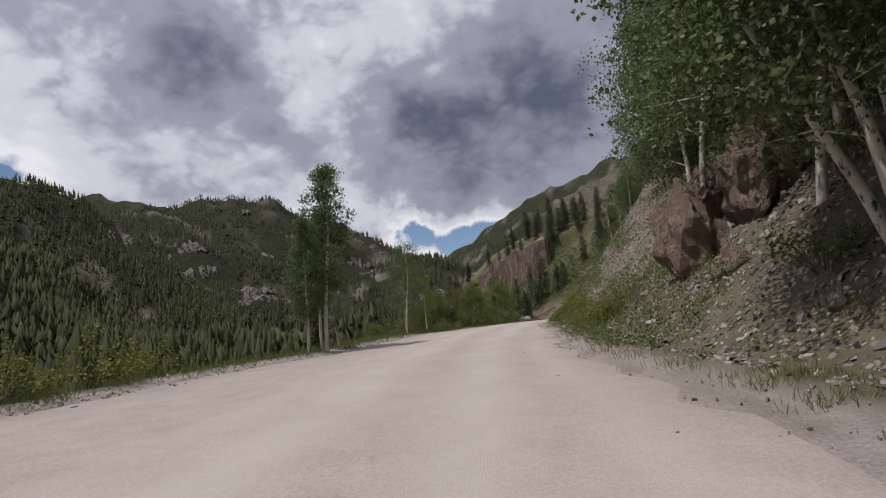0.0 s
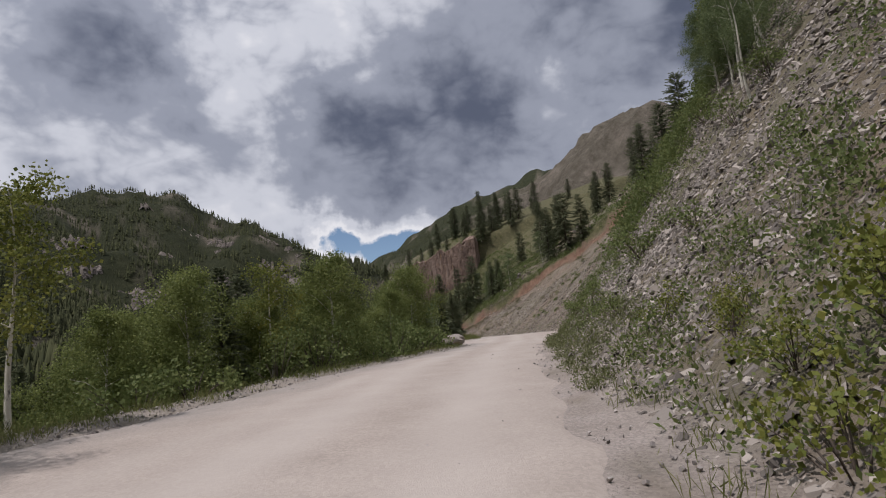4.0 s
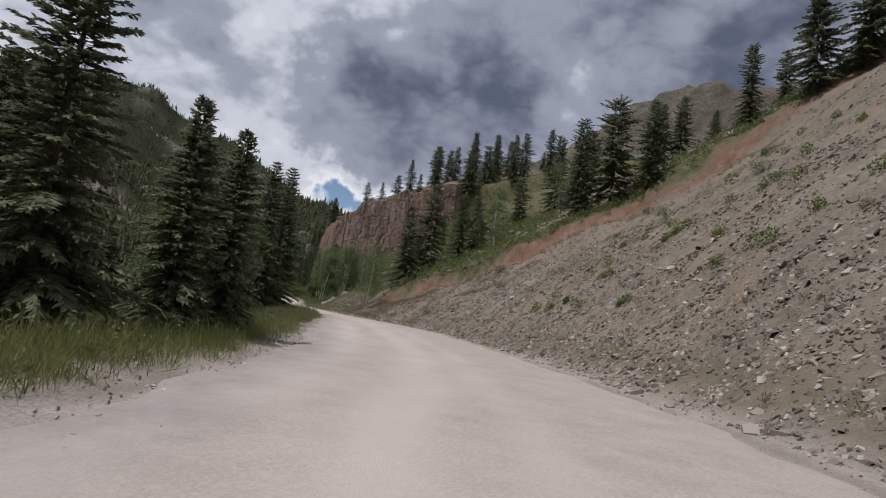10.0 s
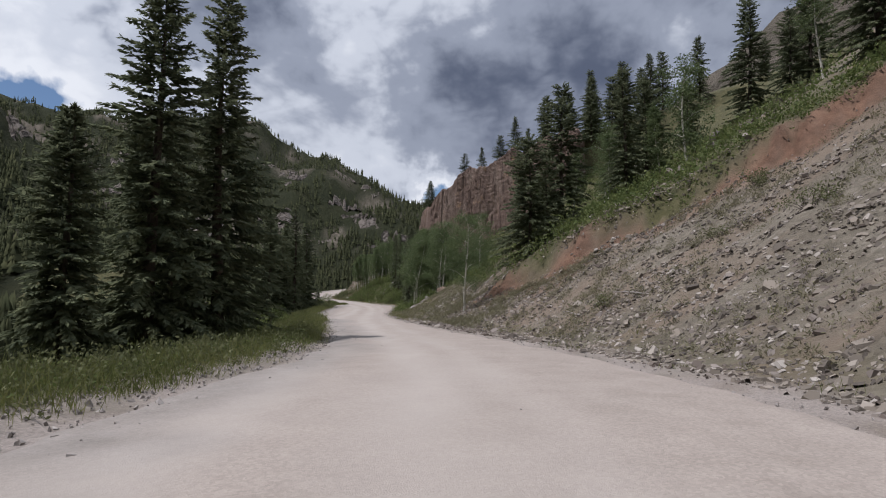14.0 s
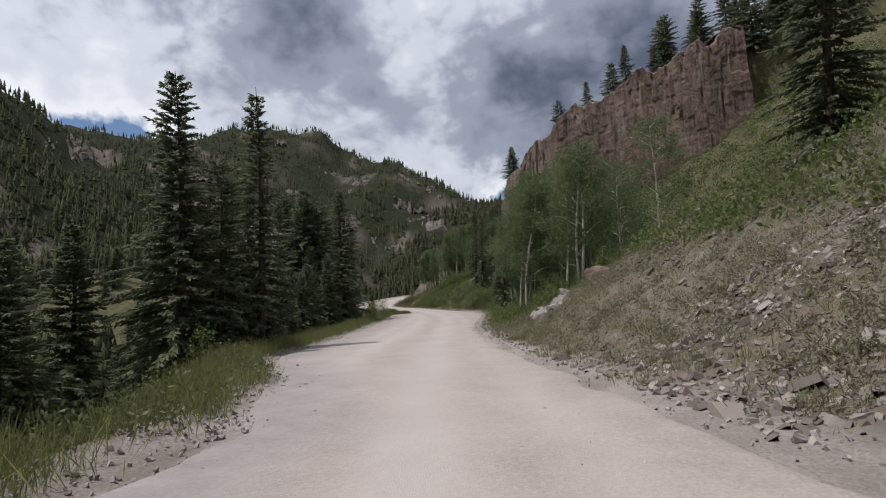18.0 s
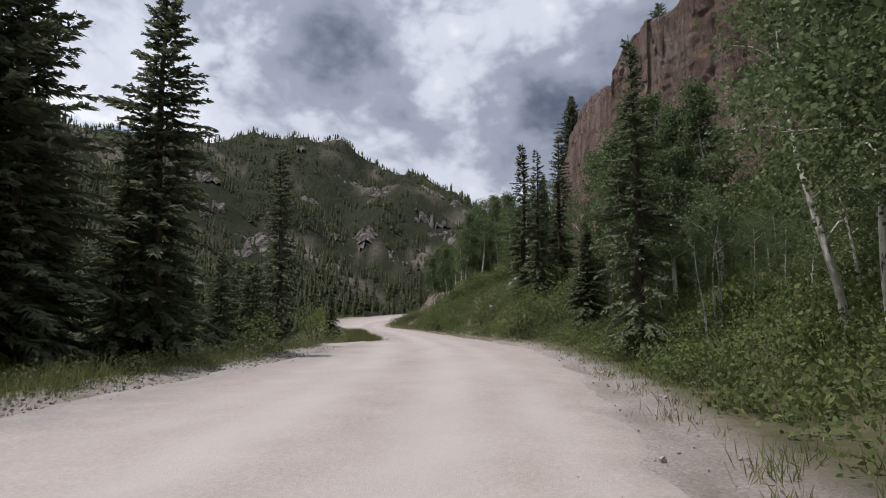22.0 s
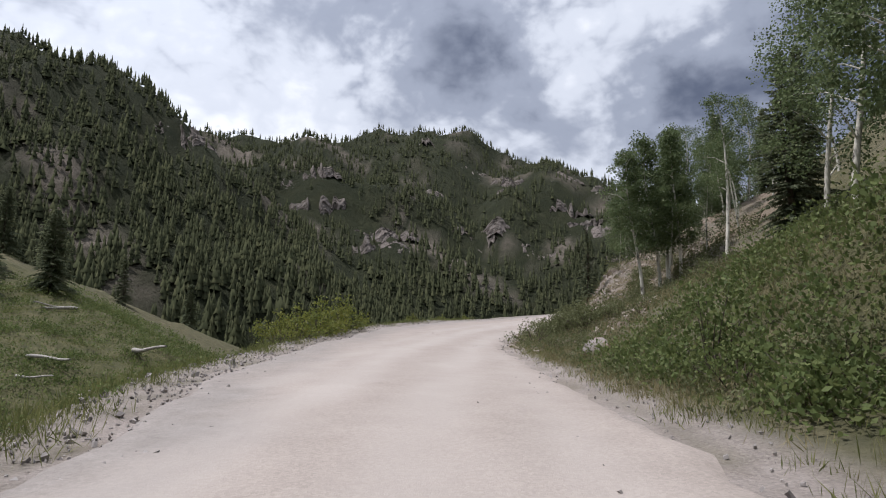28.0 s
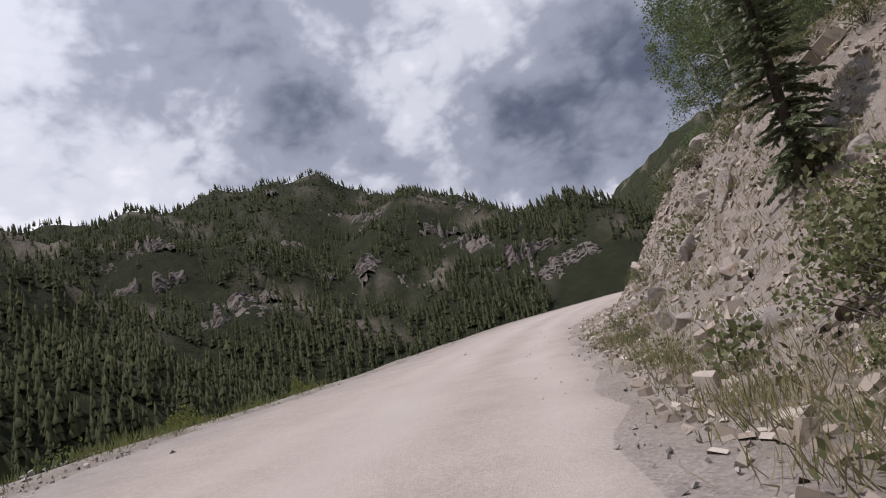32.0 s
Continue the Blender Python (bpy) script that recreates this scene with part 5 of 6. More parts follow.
for i in range(16):
    s = rng.uniform(250, 272)
    put(lush[rng.randrange(2)] if i % 2 else aspens[rng.randrange(4)], s, float(edge_right(s)) + rng.uniform(6, 13), rng.uniform(0.6, 0.9), g=rng)
# spruces on the valley side beyond the side track
side = random.Random(5)
for k, s, l, h in ((1, 231, -14.5, 9.5), (0, 234, -17, 9), (2, 236, -14, 8), (1, 239, -18, 10), (0, 240.5, -15, 8.5), (3, 233, -12.6, 6.5), (2, 229, -17.5, 9), (0, 237, -21, 10), (3, 242, -19, 8)):
    put(spruces[k], s, l, h / (10, 12, 9, 7)[k], g=side)
retire(*spruces, *narrow, *pines, *aspens, *lush, *full, *slender, canopy, gold, *bushes, willow, olive)

# ---------------------------------------------------------------- scree, stones
g = np.random.default_rng(3)
def off_road(s):
    """Nothing where the side track leaves."""
    return 1.0 - ((s > 226) & (s < 238))


def right_band(a, b):
    return lambda s: (edge_right(s) + a, edge_right(s) + b)
s, l = scatter(g, 52000, 76, 205, lambda s: (edge_right(s) + 0.3, np.minimum(cut_line(s), 30.0)), lambda s, l: np.clip(1.05 - (l - edge_right(s)) / 34, 0.15, 1) * (0.15 + 0.85 * (fbm(s + 0.3 * l, l * 0.3, 7, 3) > -0.05)))
chips("scree", "loose tan and grey scree plates on the slope", s, l, g.lognormal(-2.7, 0.45, len(s)), tan_stone, 1, 0.3, 0.45)
s, l = scatter(g, 72000, 86, 176, right_band(0.4, 15), lambda s, l: np.clip(1.15 - (l - edge_right(s)) / 17, 0.1, 1) * (0.2 + 0.8 * (fbm(s + 0.3 * l, l * 0.3, 6, 3, 3.0) > -0.25)))
chips("grey_scree", "grey and tan flat rock chips on the lower scree", s, l, g.lognormal(-2.68, 0.45, len(s)), scree_stone, 31, 0.25, 0.4)
s, l = scatter(g, 5000, 80, 205, right_band(0.2, 7), lambda s, l: np.clip(1.1 - (l - edge_right(s)) / 6, 0.1, 1))
chips("rubble", "broken stones gathered at the foot of the scree", s, l, g.lognormal(-3.05, 0.42, len(s)), tan_stone, 4, 0.35, 0.6)
s, l = scatter(g, 118000, 24, 80, right_band(0.45, 13), lambda s, l: np.where(s < 42, 0.42, np.where((s > 45) & (s < 70), 1.0, 0.4)) * np.clip(1.2 - (l - edge_right(s)) / 16, 0.3, 1))
chips("slate_scree", "grey slaty scree in flat chips on the steep bank", s, l, g.lognormal(-2.78, 0.42, len(s)), slate_stone, 2, 0.2, 0.4)
s, l = scatter(g, 22000, -6, 26, right_band(1.2, 14), None)
chips("slaty_rubble", "grey slaty rubble under the aspens", s, l, g.lognormal(-2.85, 0.5, len(s)), slate_stone, 7, 0.25, 0.5)
s, l = scatter(g, 26000, 278, 330, right_band(0.2, 12), lambda s, l: np.where(s > 290, 1, 0.4))
chips("cutbank_rubble", "tan rubble on the rocky cutbank", s, l, g.lognormal(-2.8, 0.5, len(s)), cut_stone, 5, 0.4, 0.5)
s, l = scatter(g, 26000, -20, 330, lambda s: (edge_left(s) - 1.0, edge_right(s) + 1.0), lambda s, l: np.clip(1 - np.minimum(l - edge_left(s), edge_right(s) - l) / 2.2, 0.012, 1))
stones("gravel", "small loose stones along the road's shoulders", places(s, l) + [0, 0, 0.02], g.lognormal(-3.75, 0.4, len(s)), berm_stone, 6)

s, l = scatter(g, 15000, 2, 300, lambda s: (edge_left(s) - 1.0, edge_left(s) + 1.1), lambda s, l: np.where((s > 92) & (s < 112), 0.25, 1.0) * off_road(s))
stones("gravel_berm", "grey gravel thrown up along the outer edge of the road", places(s, l) + [0, 0, 0.02], g.lognormal(-3.55, 0.42, len(s)), berm_stone, 33)

# ---------------------------------------------------------------- grass
def tufts(name, label, s, l, mat, seed, blades_each, height, spread):
    g_ = np.random.default_rng(seed)
    p = np.repeat(places(s, l), blades_each, 0)
    n_ = len(p)
    p = p + g_.normal(0, 1, (n_, 3)) * [spread, spread, 0] - [0, 0, 0.04]
    w_ = unit(g_.normal(0, 0.38, (n_, 3)) + [0, 0, 1])
    h_ = np.repeat(height * g_.uniform(0.5, 1.25, len(s)), blades_each) * g_.uniform(0.6, 1.2, n_)
    v = blades(p, w_, unit(np.cross(w_, g_.normal(0, 1, (n_, 3)))), h_, 0.007 + 0.008 * g_.random(n_))
    return tagged(sheet(name, v, quads_of(n_), mat, None, False), label, "grass", kind="stuff")


def off_track(s, l):
    mid_, half = spur_line(s)
    return 1.0 * ~((s > 226) & (s < 268) & (np.abs(l - mid_) < half + 0.1)) * ~((s > 222) & (s < 236) & (l > -6.5))


s, l = scatter(g, 9500, -10, 310, lambda s: (edge_left(s) - 5.5, edge_left(s) - 0.25), lambda s, l: np.where((s > 78) & (s < 160), 0.8, np.where((s > 36) & (s < 80), 0.55, 0.6)) * off_track(s, l))
tufts("grass", "green roadside grass and weeds", s, l, grass_mat, 8, 44, 0.34, 0.2)
s, l = scatter(g, 2600, 90, 215, lambda s: (edge_left(s) - np.where(s < 114, 7, 2.4), edge_left(s) - 0.4), lambda s, l: np.where(s < 114, 1.0, np.where(s > 158, 0.7, 0.15)))
tufts("tall_grass", "tall bright green grass beside the road", s, l, grass_mat, 13, 34, 0.62, 0.2)
s, l = scatter(g, 3600, -10, 310, right_band(0.3, 4.5), lambda s, l: np.where((s > 80) & (s < 172), 0.10, 0.8) * np.clip(1.2 - (l - edge_right(s)) / 4.5, 0.1, 1))
tufts("bank_grass", "dry and green grass at the foot of the bank", s, l, grass_mat, 9, 40, 0.27, 0.18)
s, l = scatter(g, 5200, 160, 300, right_band(0.8, 18), lambda s, l: np.where((s > 172) & (s < 200), 0.7, np.where(s > 258, 0.8, 0.25)))
tufts("slope_grass", "dry yellowish grass on the slope", s, l, dry_grass, 10, 24, 0.24, 0.2)
s, l = scatter(g, 1300, 237, 253, lambda s: (spur_line(s)[0] + spur_line(s)[1] + 0.1, edge_left(s) - 0.2))
tufts("wedge_grass", "tall green weeds between the road and the side track", s, l, grass_mat, 23, 40, 0.42, 0.2)
s, l = scatter(g, 7000, 240, 304, lambda s: (s * 0 - 50, s * 0 - 12), lambda s, l: 0.3 + 0.7 * (fbm(s, l, 8, 3) > 0.0))
cover("meadow_shrubs", "yellow-green brush on the cleared slope", s, l, bush_leaf, 24, 0.8, 0.6, 44, 0.17)
s, l = scatter(g, 6500, 236, 300, lambda s: (edge_left(s) * 0 - 46, edge_left(s) - 4), off_track)
tufts("meadow_grass", "yellow-green meadow grass on the cleared slope", s, l, grass_mat, 14, 30, 0.34, 0.35)
s, l = scatter(g, 15000, 84, 205, lambda s: (edge_right(s) + 1.2, np.minimum(cut_line(s) - 1, 46.0)), lambda s, l: np.where(s > 128, 0.8, 0.35) * (0.12 + 0.88 * (fbm(s, l, 6, 2, 6.0) > 0.05)))
cover("sagebrush", "grey-green sagebrush tufts on the scree", s, l, sage_mat, 12, 0.25, 0.34, 60, 0.10, "shrubs", 0.26)
s, l = scatter(g, 4200, 168, 206, right_band(0.9, 20), lambda s, l: 0.35 + 0.65 * (fbm(s, l, 5, 2, 6.0) > -0.2))
cover("sage_tufts", "pale olive sagebrush and bunch grass on the tan slope", s, l, sage_mat, 26, 0.24, 0.30, 60, 0.10, "shrubs", 0.17)
s, l = scatter(g, 2000, 262, 310, right_band(0.7, 10), lambda s, l: np.where(s > 294, 0.15, 1.0))
cover("bank_brush", "olive brush and dry weeds on the bank", s, l, olive_leaf, 27, 0.38, 0.45, 40, 0.08)
s, l = scatter(g, 2000, 262, 306, right_band(0.5, 11))
tufts("bank_straw", "dry straw-coloured grass on the bank", s, l, dry_grass, 28, 34, 0.3, 0.2)
s, l = scatter(g, 4800, -10, 310, lambda s: (edge_left(s) - 4.5, edge_left(s) - 0.5), lambda s, l: np.where((s > 110) & (s < 215), 1.0, 0.5) * off_track(s, l))
cover("weeds", "low leafy weeds along the road's edge", s, l, bush_leaf, 15, 0.28, 0.36, 26, 0.075, "weeds")
s, l = scatter(g, 3000, 98, 236, lambda s: (edge_left(s) - 3.8, edge_left(s) - 0.35), lambda s, l: np.where(s < 114, 0.25, 1.0) * (0.3 + 0.7 * (fbm(s, l, 5, 2, 2.0) > -0.2)))
cover("roadside_weeds", "knee-high leafy green weeds beside the road", s, l, olive_leaf, 35, 0.30, 0.55, 44, 0.085, "weeds", 0.5)
s, l = scatter(g, 5600, 196, 272, right_band(1.3, 19), lambda s, l: np.where(s < 205, 0.4, 1.0) * np.clip(1.35 - (l - edge_right(s)) / 22, 0.3, 1))
cover("undergrowth", "thick green shrubs under the aspens", s, l, bush_leaf, 16, 0.6, 0.85, 78, 0.108)
s, l = scatter(g, 800, 46, 86, right_band(0.15, 1.9), lambda s, l: 0.25 + 0.75 * (fbm(s, l, 4, 2, 1.0) > -0.1))
cover("bank_weeds", "yellow-green weeds along the foot of the slaty bank", s, l, olive_leaf, 36, 0.26, 0.42, 60, 0.07, "weeds", 0.4)
s, l = scatter(g, 3000, 44, 96, right_band(0.9, 20), lambda s, l: np.where(s < 63, 0.4, np.where(s < 82, 1.0, 0.55)) * (fbm(s, l, 9, 3, 3.0) > np.where(s < 63, 0.15, -0.15)))
cover("bank_shrubs", "green shrubs and tall weeds on the steep slaty bank", s, l, bush_leaf, 18, 0.55, 0.70, 120, 0.08)
s, l = scatter(g, 1100, 62, 94, right_band(4, 26), lambda s, l: 1.0 * (fbm(s, l, 10, 3, 1.0) > -0.25))
cover("slope_shrubs", "large green shrubs high on the bank", s, l, bush_leaf, 29, 1.05, 1.15, 210, 0.15)
s, l = scatter(g, 620, 24, 48, right_band(3, 26), lambda s, l: np.where(l - edge_right(s) > 14, 1.0, 0.45))
cover("cut_shrubs", "green shrubs scattered over the gravelly bank", s, l, bush_leaf, 30, 0.75, 0.95, 80, 0.12)
s, l = scatter(g, 230, 287, 316, right_band(1.2, 15), lambda s, l: np.where(s < 295, 0.8, 0.12))
cover("bend_shrubs", "olive and green shrubs crowding the rocky bank at the bend", s, l, olive_leaf, 33, 0.66, 0.95, 260, 0.105, "shrubs", 0.75)
s, l = scatter(g, 130, 88, 132, right_band(4, 24))
cover("scree_shrubs", "small green shrubs dotted over the grey scree", s, l, bush_leaf, 34, 0.40, 0.52, 240, 0.10, "shrubs", 0.7)
s, l = scatter(g, 700, 14, 48, right_band(0.7, 4.5))
cover("verge_shrubs", "fresh green growth along the foot of the bank", s, l, bush_leaf, 19, 0.42, 0.55, 50, 0.08)
s, l = scatter(g, 1500, 82, 170, lambda s: (cut_line(s) + 0.8, cut_line(s) + 7))
cover("lip_shrubs", "bright green shrubs above the eroded red lip", s, l, bush_leaf, 20, 0.8, 1.1, 44, 0.17)
s, l = scatter(g, 6500, 172, 240, lambda s: (9 + 0 * s, 50 + 0 * s))
cover("talus_shrubs", "green grass and shrubs on the talus under the cliff", s, l, bush_leaf, 21, 0.85, 0.75, 40, 0.18)
s, l = scatter(g, 1900, 40, 215, lambda s: (np.maximum(cut_line(s), 16) + 4, right_limit(s) - 3))
cover("upper_shrubs", "dark scattered shrubs on the rocky upper slope", s, l, olive_leaf, 22, 1.2, 1.3, 36, 0.32)
s, l = scatter(g, 9000, 40, 200, lambda s: (np.maximum(cut_line(s), 16) + 2, right_limit(s) - 2), lambda s, l: 1.0 * (fbm(s, l, 18, 3, 9.0) > 0.1))
chips("ledge_rubble", "broken rock ledges on the upper slope", s, l, g.lognormal(-0.75, 0.5, len(s)), tan_stone, 25, 0.4, 0.5)

# ---------------------------------------------------------------- rocks
for i, (s, l, up, a, c) in enumerate(((18.6, 6.4, 0.5, 1.8, 2.3), (20.8, 7.6, 0.5, 1.6, 2.0), (17.4, 8.0, 0.6, 1.7, 2.1), (15.2, 6.4, -0.2, 0.9, 0.8), (22.8, 8.4, 0.0, 1.2, 1.1))):
    boulder(141 + i, (a, a * 0.85, c), place(s, l, up), "tan-brown bedrock outcrop under the aspens", tan_rock, 37 * i, "rock_outcrop", (8 * i - 15, 12 - 6 * i), 0.95, 3)
boulder(45, (0.9, 0.7, 0.55), place(79.3, -4.9, 0.3), "weathered rounded boulder at the road's edge", grey_rock, 70)
boulder(46, (1.9, 0.75, 0.55), place(78.3, -5.5, 0.1), "long pale slab of rock leaning at the road's edge", grey_rock, 150, tilt=(0, 14))
boulder(42, (0.6, 0.5, 0.4), place(81.6, -6.6, 0.1), "pale boulder in the grass at the road's edge", grey_rock, 40)
boulder(43, (0.55, 0.45, 0.45), place(274.3, 3.9, 0.2), "pale boulder on the grassy bank", grey_rock, 10)
for i, (s, l, a, c) in enumerate(((190.5, 4.3, 0.7, 0.4), (192, 4.6, 0.95, 0.5), (194, 4.8, 0.8, 0.5), (193, 5.8, 1.1, 0.65), (196, 5.4, 0.7, 0.45), (191.4, 5.4, 0.8, 0.5), (195, 6.6, 0.9, 0.55), (198, 4.4, 0.5, 0.35))):
    boulder(50 + i, (a, a * 0.75, c), place(s, l, -0.15), "grey bedrock outcrop at the foot of the bank", grey_rock, 40 * i, "rock_outcrop", (10 * (i % 3) - 8, -28), 0.5, 3)
for i, (s, l, up, a) in enumerate(((99, 9.8, 0.25, 0.9), (98, 10.6, 0.3, 0.7), (100.3, 10.2, 0.1, 0.75), (99.4, 8.9, -0.1, 0.5))):
    boulder(160 + i, (a, a * 0.7, a * 0.55), place(s, l, up), "pale broken ledge of rock in the scree", grey_rock, 15 + 50 * i, "rock_outcrop", (0, -20), 0.5)
for i in range(16):
    a = rng.uniform(0.16, 0.5)
    boulder(260 + i, (a, a * rng.uniform(0.5, 0.8), a * rng.uniform(0.3, 0.5)), place(99.2 + rng.gauss(0, 0.9), 9.7 + rng.gauss(0, 0.7), rng.uniform(0.0, 0.3)), "pale broken ledge of rock in the scree", grey_rock, rng.uniform(0, 180), "rock_outcrop", (rng.uniform(-20, 20), rng.uniform(-30, 0)), 0.4, 1)
boulder(61, (1.1, 0.9, 0.7), place(194.6, 8.2, 0.0), "rusty rock outcrop on the sage slope", tan_rock, 15, "rock_outcrop")
for i, (s, l, a) in enumerate(((246, 6.4, 0.9), (247.6, 7.0, 0.8), (249, 6.4, 0.6), (246.8, 8.2, 1.0), (245, 7.4, 0.7))):
    a *= 0.75
    boulder(180 + i, (a, a * 0.7, a * 0.9), place(s, l, -0.05), "tan broken ledge among the shrubs", grey_rock, 40 * i, "rock_outcrop", (10 * i - 20, -15), 0.4)
for i in range(36):
    s = rng.uniform(295, 312)
    l = float(edge_right(s)) + rng.uniform(1.5, 7.5)
    a = rng.uniform(0.15, 0.5)
    boulder(70 + i, (a, a * rng.uniform(0.5, 0.9), a * rng.uniform(0.6, 1.3)), place(s, l, 0.0), "angular tan rock in the cutbank", grey_rock, rng.uniform(0, 180), "rock", (rng.uniform(-25, 25), rng.uniform(-25, 25)))
for i in range(40):
    s = rng.uniform(0, 290)
    l = float(edge_right(s)) + rng.uniform(0.6, 14)
    a = 0.07 + 0.15 * rng.random() ** 2
    boulder(100 + i, (a, a * 0.8, a * 0.6), place(s, l, 0.03), "loose grey rock on the bank", grey_rock, rng.uniform(0, 180), "rock", cuts=1)

# ---------------------------------------------------------------- the cliff
def cliff_wall():
    """A bluff of jointed rock: its foot on the plan with the heights of foot and top, upright slabs, cracks and a flat crown."""
    foot = [(22.5, 212, 20, 31), (20.5, 205, 19, 31), (18.6, 196, 18.5, 29.6), (13, 195.4, 15, 28.0), (7, 197.2, 11, 26.6), (1, 199, 8, 24.4), (-5, 200, 4, 21.8), (-9, 200.3, 2, 20), (-12, 202.5, 0, 17), (-15, 210, 0, 16), (-18, 222, 0, 15), (-20, 236, 2, 13)]
    k = np.linspace(0, len(foot) - 1, 260)
    x, y, fb, ft = (np.interp(k, range(len(foot)), col) for col in zip(*foot))
    tangent = unit(np.stack([np.gradient(x), np.gradient(y)], 1))
    out = np.stack([-tangent[:, 1], tangent[:, 0]], 1)
    arc = np.cumsum(np.r_[0, np.hypot(np.diff(x), np.diff(y))])
    slab = np.floor(arc / 1.2 + 0.6 * np.sin(arc * 0.9))
    step_out = np.sin(slab * 12.9898) * 0.16
    top_wave = np.sin(slab * 7.3) * 0.5 + fbm(arc, arc * 0, 9, 4) * 1.0
    rows_ = np.linspace(0, 1, 60)
    V = np.empty((len(k), len(rows_) + 6, 3))
    for j, r_ in enumerate(rows_):
        z = fb - 4 + (ft + top_wave - fb + 4) * r_
        bed = np.floor(z / 2.6 + 0.5 * np.sin(slab * 3.1))
        block = np.sin(slab * 12.9 + bed * 78.2) * 0.06
        crack = -0.35 * np.exp(-np.abs(fbm(arc, z * 0.12, 7.0, 3, 2.0)) * 22)
        off = step_out + block + crack + 0.05 * fbm(arc, z, 1.3, 3, 5.0) - 0.06 * (z - fb)
        V[:, j] = np.stack([x + out[:, 0] * off, y + out[:, 1] * off, z], 1)
    last = V[:, len(rows_) - 1]
    for j in range(6):
        back_ = 0.5 + 0.8 * j
        V[:, len(rows_) + j] = np.stack([last[:, 0] - out[:, 0] * back_, last[:, 1] - out[:, 1] * back_, last[:, 2] + 0.25 - 0.10 * (j - 1) ** 2 * np.sign(j - 1)], 1)
    return sheet("cliff", V.reshape(-1, 3), grid_faces(len(k), len(rows_) + 6, True), red_cliff, None, False)


tagged(cliff_wall(), "red-brown jointed rock cliff above the aspens", "cliff", kind="structure")

# ---------------------------------------------------------------- side track, gate, sign, logs, puddle
def side_track():
    """A gravel spur that leaves the road towards the valley."""
    u = np.linspace(0, 1, 40)
    cs = 230 + 36 * u
    cl, half = spur_line(cs)
    v = np.linspace(-1, 1, 9)
    s_, l_ = cs[:, None] + v * 0.9, cl[:, None] + v * half[:, None]
    p = places(s_, l_)
    p[..., 2] += 0.06 - 0.10 * np.abs(v) ** 4 - 0.16 * np.clip(1 - u[:, None] / 0.12, 0, 1)
    return sheet("side_track", p.reshape(-1, 3), grid_faces(40, 9, True), gravel_road, None, True, track=np.clip(0.5 - np.abs(np.abs(v) - 0.5), 0, 1)[None] * np.ones((40, 1)))


tagged(side_track(), "narrow gravel side track that drops towards the valley", "road", kind="structure")


def bar(a, b_, r, sides=8):
    return tube([a, (np.asarray(a) + np.asarray(b_)) / 2, b_], [r] * 3, sides)


def steel_gate(at):
    top = thing("gate", "rusty open steel bar gate beside the side track", "gate", at)
    for x in (0.0, 3.4):
        sheet("post", *bar((x, 0, -0.4), (x, 0, 1.25), 0.05), rusty_steel, top)
    for k in range(6):
        sheet("rail", *bar((0.06, 0.02, 0.2 + 0.18 * k), (3.34, 0.02, 0.2 + 0.18 * k), 0.022), rusty_steel, top)
    sheet("brace", *bar((0.06, 0.05, 0.2), (3.34, 0.05, 1.1), 0.018), rusty_steel, top)
    return top


way_ = way_at(246.0)
head = math.degrees(math.atan2(way_[1], way_[0]))
steel_gate(Matrix.Translation(place(254.8, -10.9)) @ pose(0, 0, 0, 0, 0, head - 20))


def small_sign(at):
    top = thing("marker_sign", "small white marker sign on a thin post", "sign", at)
    sheet("post", *bar((0, 0, -0.3), (0, 0, 1.2), 0.03), dead_wood, top)
    bm = bmesh.new()
    bmesh.ops.create_cube(bm, size=1.0, matrix=Matrix.Translation((0, -0.035, 1.02)) @ Matrix.Diagonal((0.24, 0.02, 0.34, 1)))
    bmesh.ops.bevel(bm, geom=bm.edges[:], offset=0.006, segments=2, affect="EDGES")
    me = bpy.data.meshes.new("panel")
    bm.to_mesh(me)
    bm.free()
    me.materials.append(sign_white)
    ob = new("panel", me)
    ob.parent = top
    for k, w_ in enumerate((0.16, 0.12, 0.15)):
        bm = bmesh.new()
        bmesh.ops.create_cube(bm, size=1.0, matrix=Matrix.Translation((0, -0.048, 1.11 - 0.08 * k)) @ Matrix.Diagonal((w_, 0.003, 0.025, 1)))
        line_mesh = bpy.data.meshes.new("text_bar")
        bm.to_mesh(line_mesh)
        bm.free()
        line_mesh.materials.append(rusty_steel)
        bar_ob = new("text_bar", line_mesh)
        bar_ob.parent = ob
    return top


small_sign(Matrix.Translation(place(249.5, -8.3)) @ pose(0, 0, 0, 0, 0, head - 90))


def log(seed, length, r, at, turn, tilt):
    g_ = np.random.default_rng(seed)
    x = np.linspace(0, length, 8)
    path = np.stack([x, 0.04 * length * np.sin(x / length * 3 + seed), 0.02 * length * np.sin(x / length * 5 + seed)], 1)
    v, f = tube(path, np.linspace(r, 0.45 * r, 8) * g_.uniform(0.9, 1.1, 8), 8)
    ob = sheet("log", v, f, dead_wood)
    ob.matrix_basis = Matrix.Translation(at) @ pose(0, 0, 0, 0, tilt, turn)
    return tagged(ob, "weathered grey fallen log on the grassy slope", "log", "fallen logs")


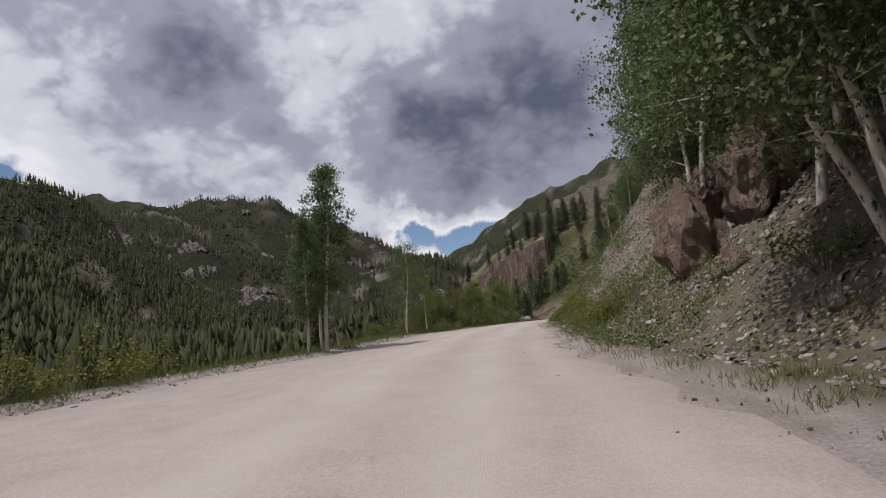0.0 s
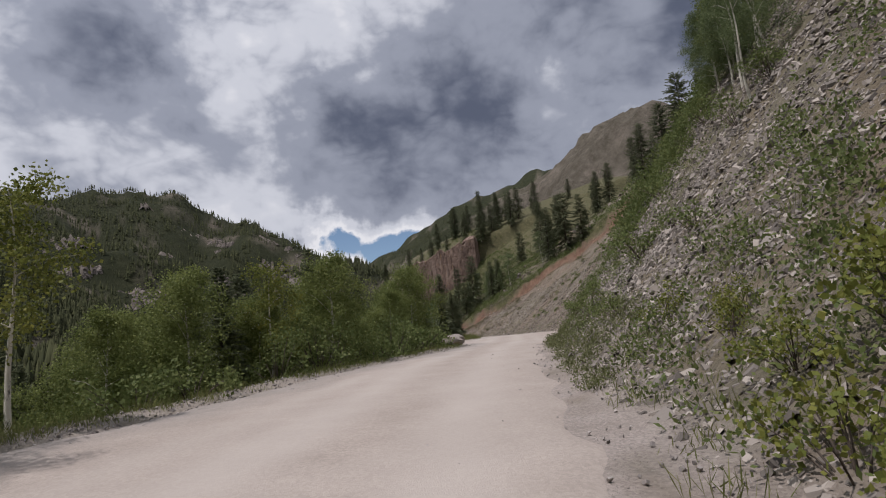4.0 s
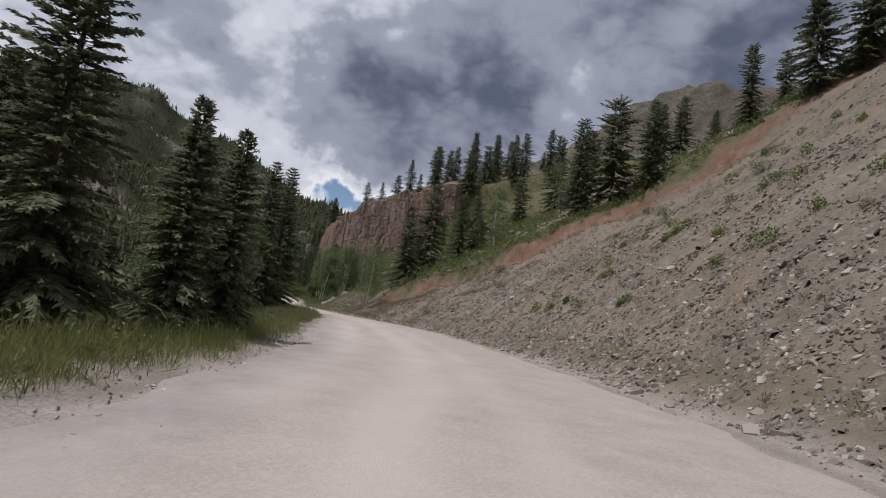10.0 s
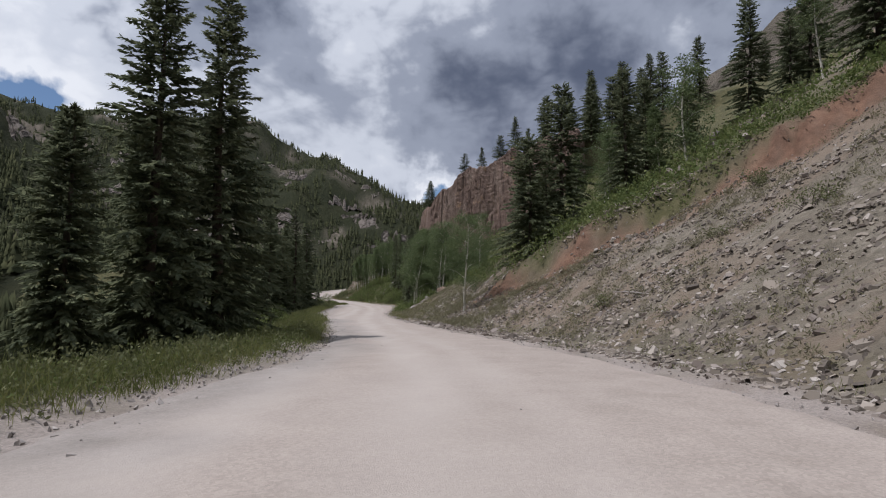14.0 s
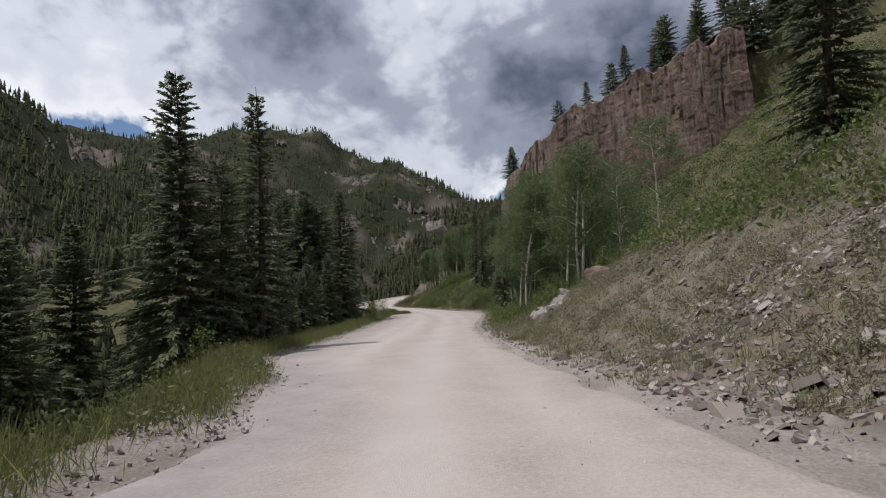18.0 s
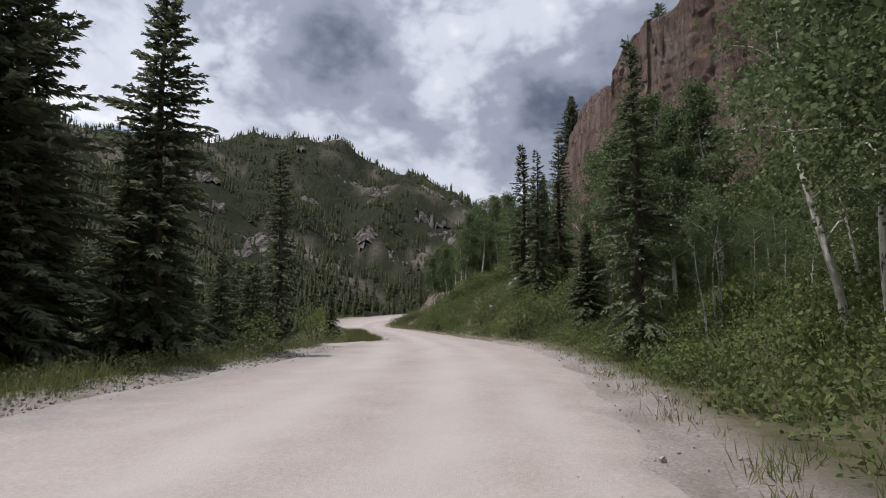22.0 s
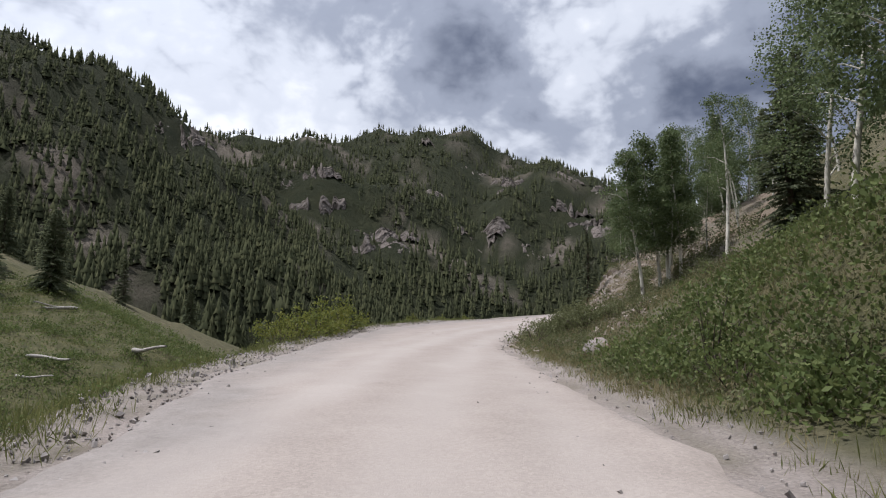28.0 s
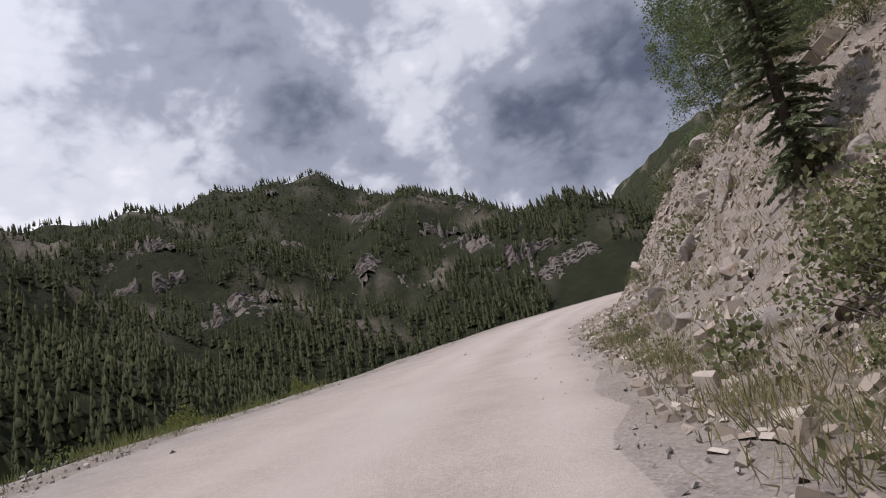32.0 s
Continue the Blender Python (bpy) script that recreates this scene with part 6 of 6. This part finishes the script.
for i in range(56):
    s = rng.uniform(256, 294)
    l = -rng.uniform(15, 46)
    log(i, rng.uniform(2.0, 6.0), rng.uniform(0.08, 0.19), place(s, l, 0.16), rng.uniform(0, 360), rng.uniform(-6, 6))
for i in range(16):
    log(60 + i, rng.uniform(1.0, 2.6), rng.uniform(0.025, 0.06), place(rng.uniform(263, 267.5), rng.uniform(-18.5, -15), 0.1 + 0.35 * rng.random()), rng.uniform(0, 360), rng.uniform(-18, 18))

# a shallow muddy ditch at the foot of the bank
ps = np.linspace(237, 256, 60)
pw = 0.10 + 0.34 * np.sin(np.linspace(0, math.pi, 60)) ** 0.7 * (0.8 + 0.2 * np.sin(ps * 2.1))
pl = edge_right(ps) + 0.42 + 0.1 * np.sin(ps)
pv = places(ps[:, None], pl[:, None] + pw[:, None] * np.linspace(-1, 1, 7))
pv[..., 2] += 0.06 * (1 - np.linspace(-1, 1, 7) ** 2) - 0.035
puddle = sheet("puddle", pv.reshape(-1, 3), grid_faces(60, 7, True), muddy_water)
tagged(puddle, "muddy brown water standing in the roadside ditch", "water", kind="structure")

# dead branches on the scree and white flowers by the ditch
for i, (s, l, n_, r_, turn) in enumerate(((147.5, 7.2, 2.4, 0.04, 20), (148.5, 7.8, 1.8, 0.03, 60), (149.3, 7.0, 1.5, 0.03, 110), (146.6, 8.2, 1.2, 0.025, 150), (150.4, 8.4, 2.0, 0.035, 10), (84, 8.5, 1.6, 0.03, 80), (85, 9.4, 1.2, 0.025, 130))):
    ob = log(90 + i, n_, r_, place(s, l, 0.05), turn, rng.uniform(-10, 10))
    tagged(ob, "dry grey dead branch lying on the scree", "branch", "dead branches")
    ob.name = "dead_branch"
petal = Mat("petal", 0.7)
petal.color(petal.ramp(petal.island(), (0.0, (0.70, 0.70, 0.66)), (1.0, (0.85, 0.85, 0.82))))
g = np.random.default_rng(77)
s, l = scatter(g, 90, 241, 252, right_band(0.5, 2.4))
cover("daisies", "small white daisies in the grass by the ditch", s, l, petal.m, 41, 0.22, 0.32, 9, 0.035, "flowers", 0.9)
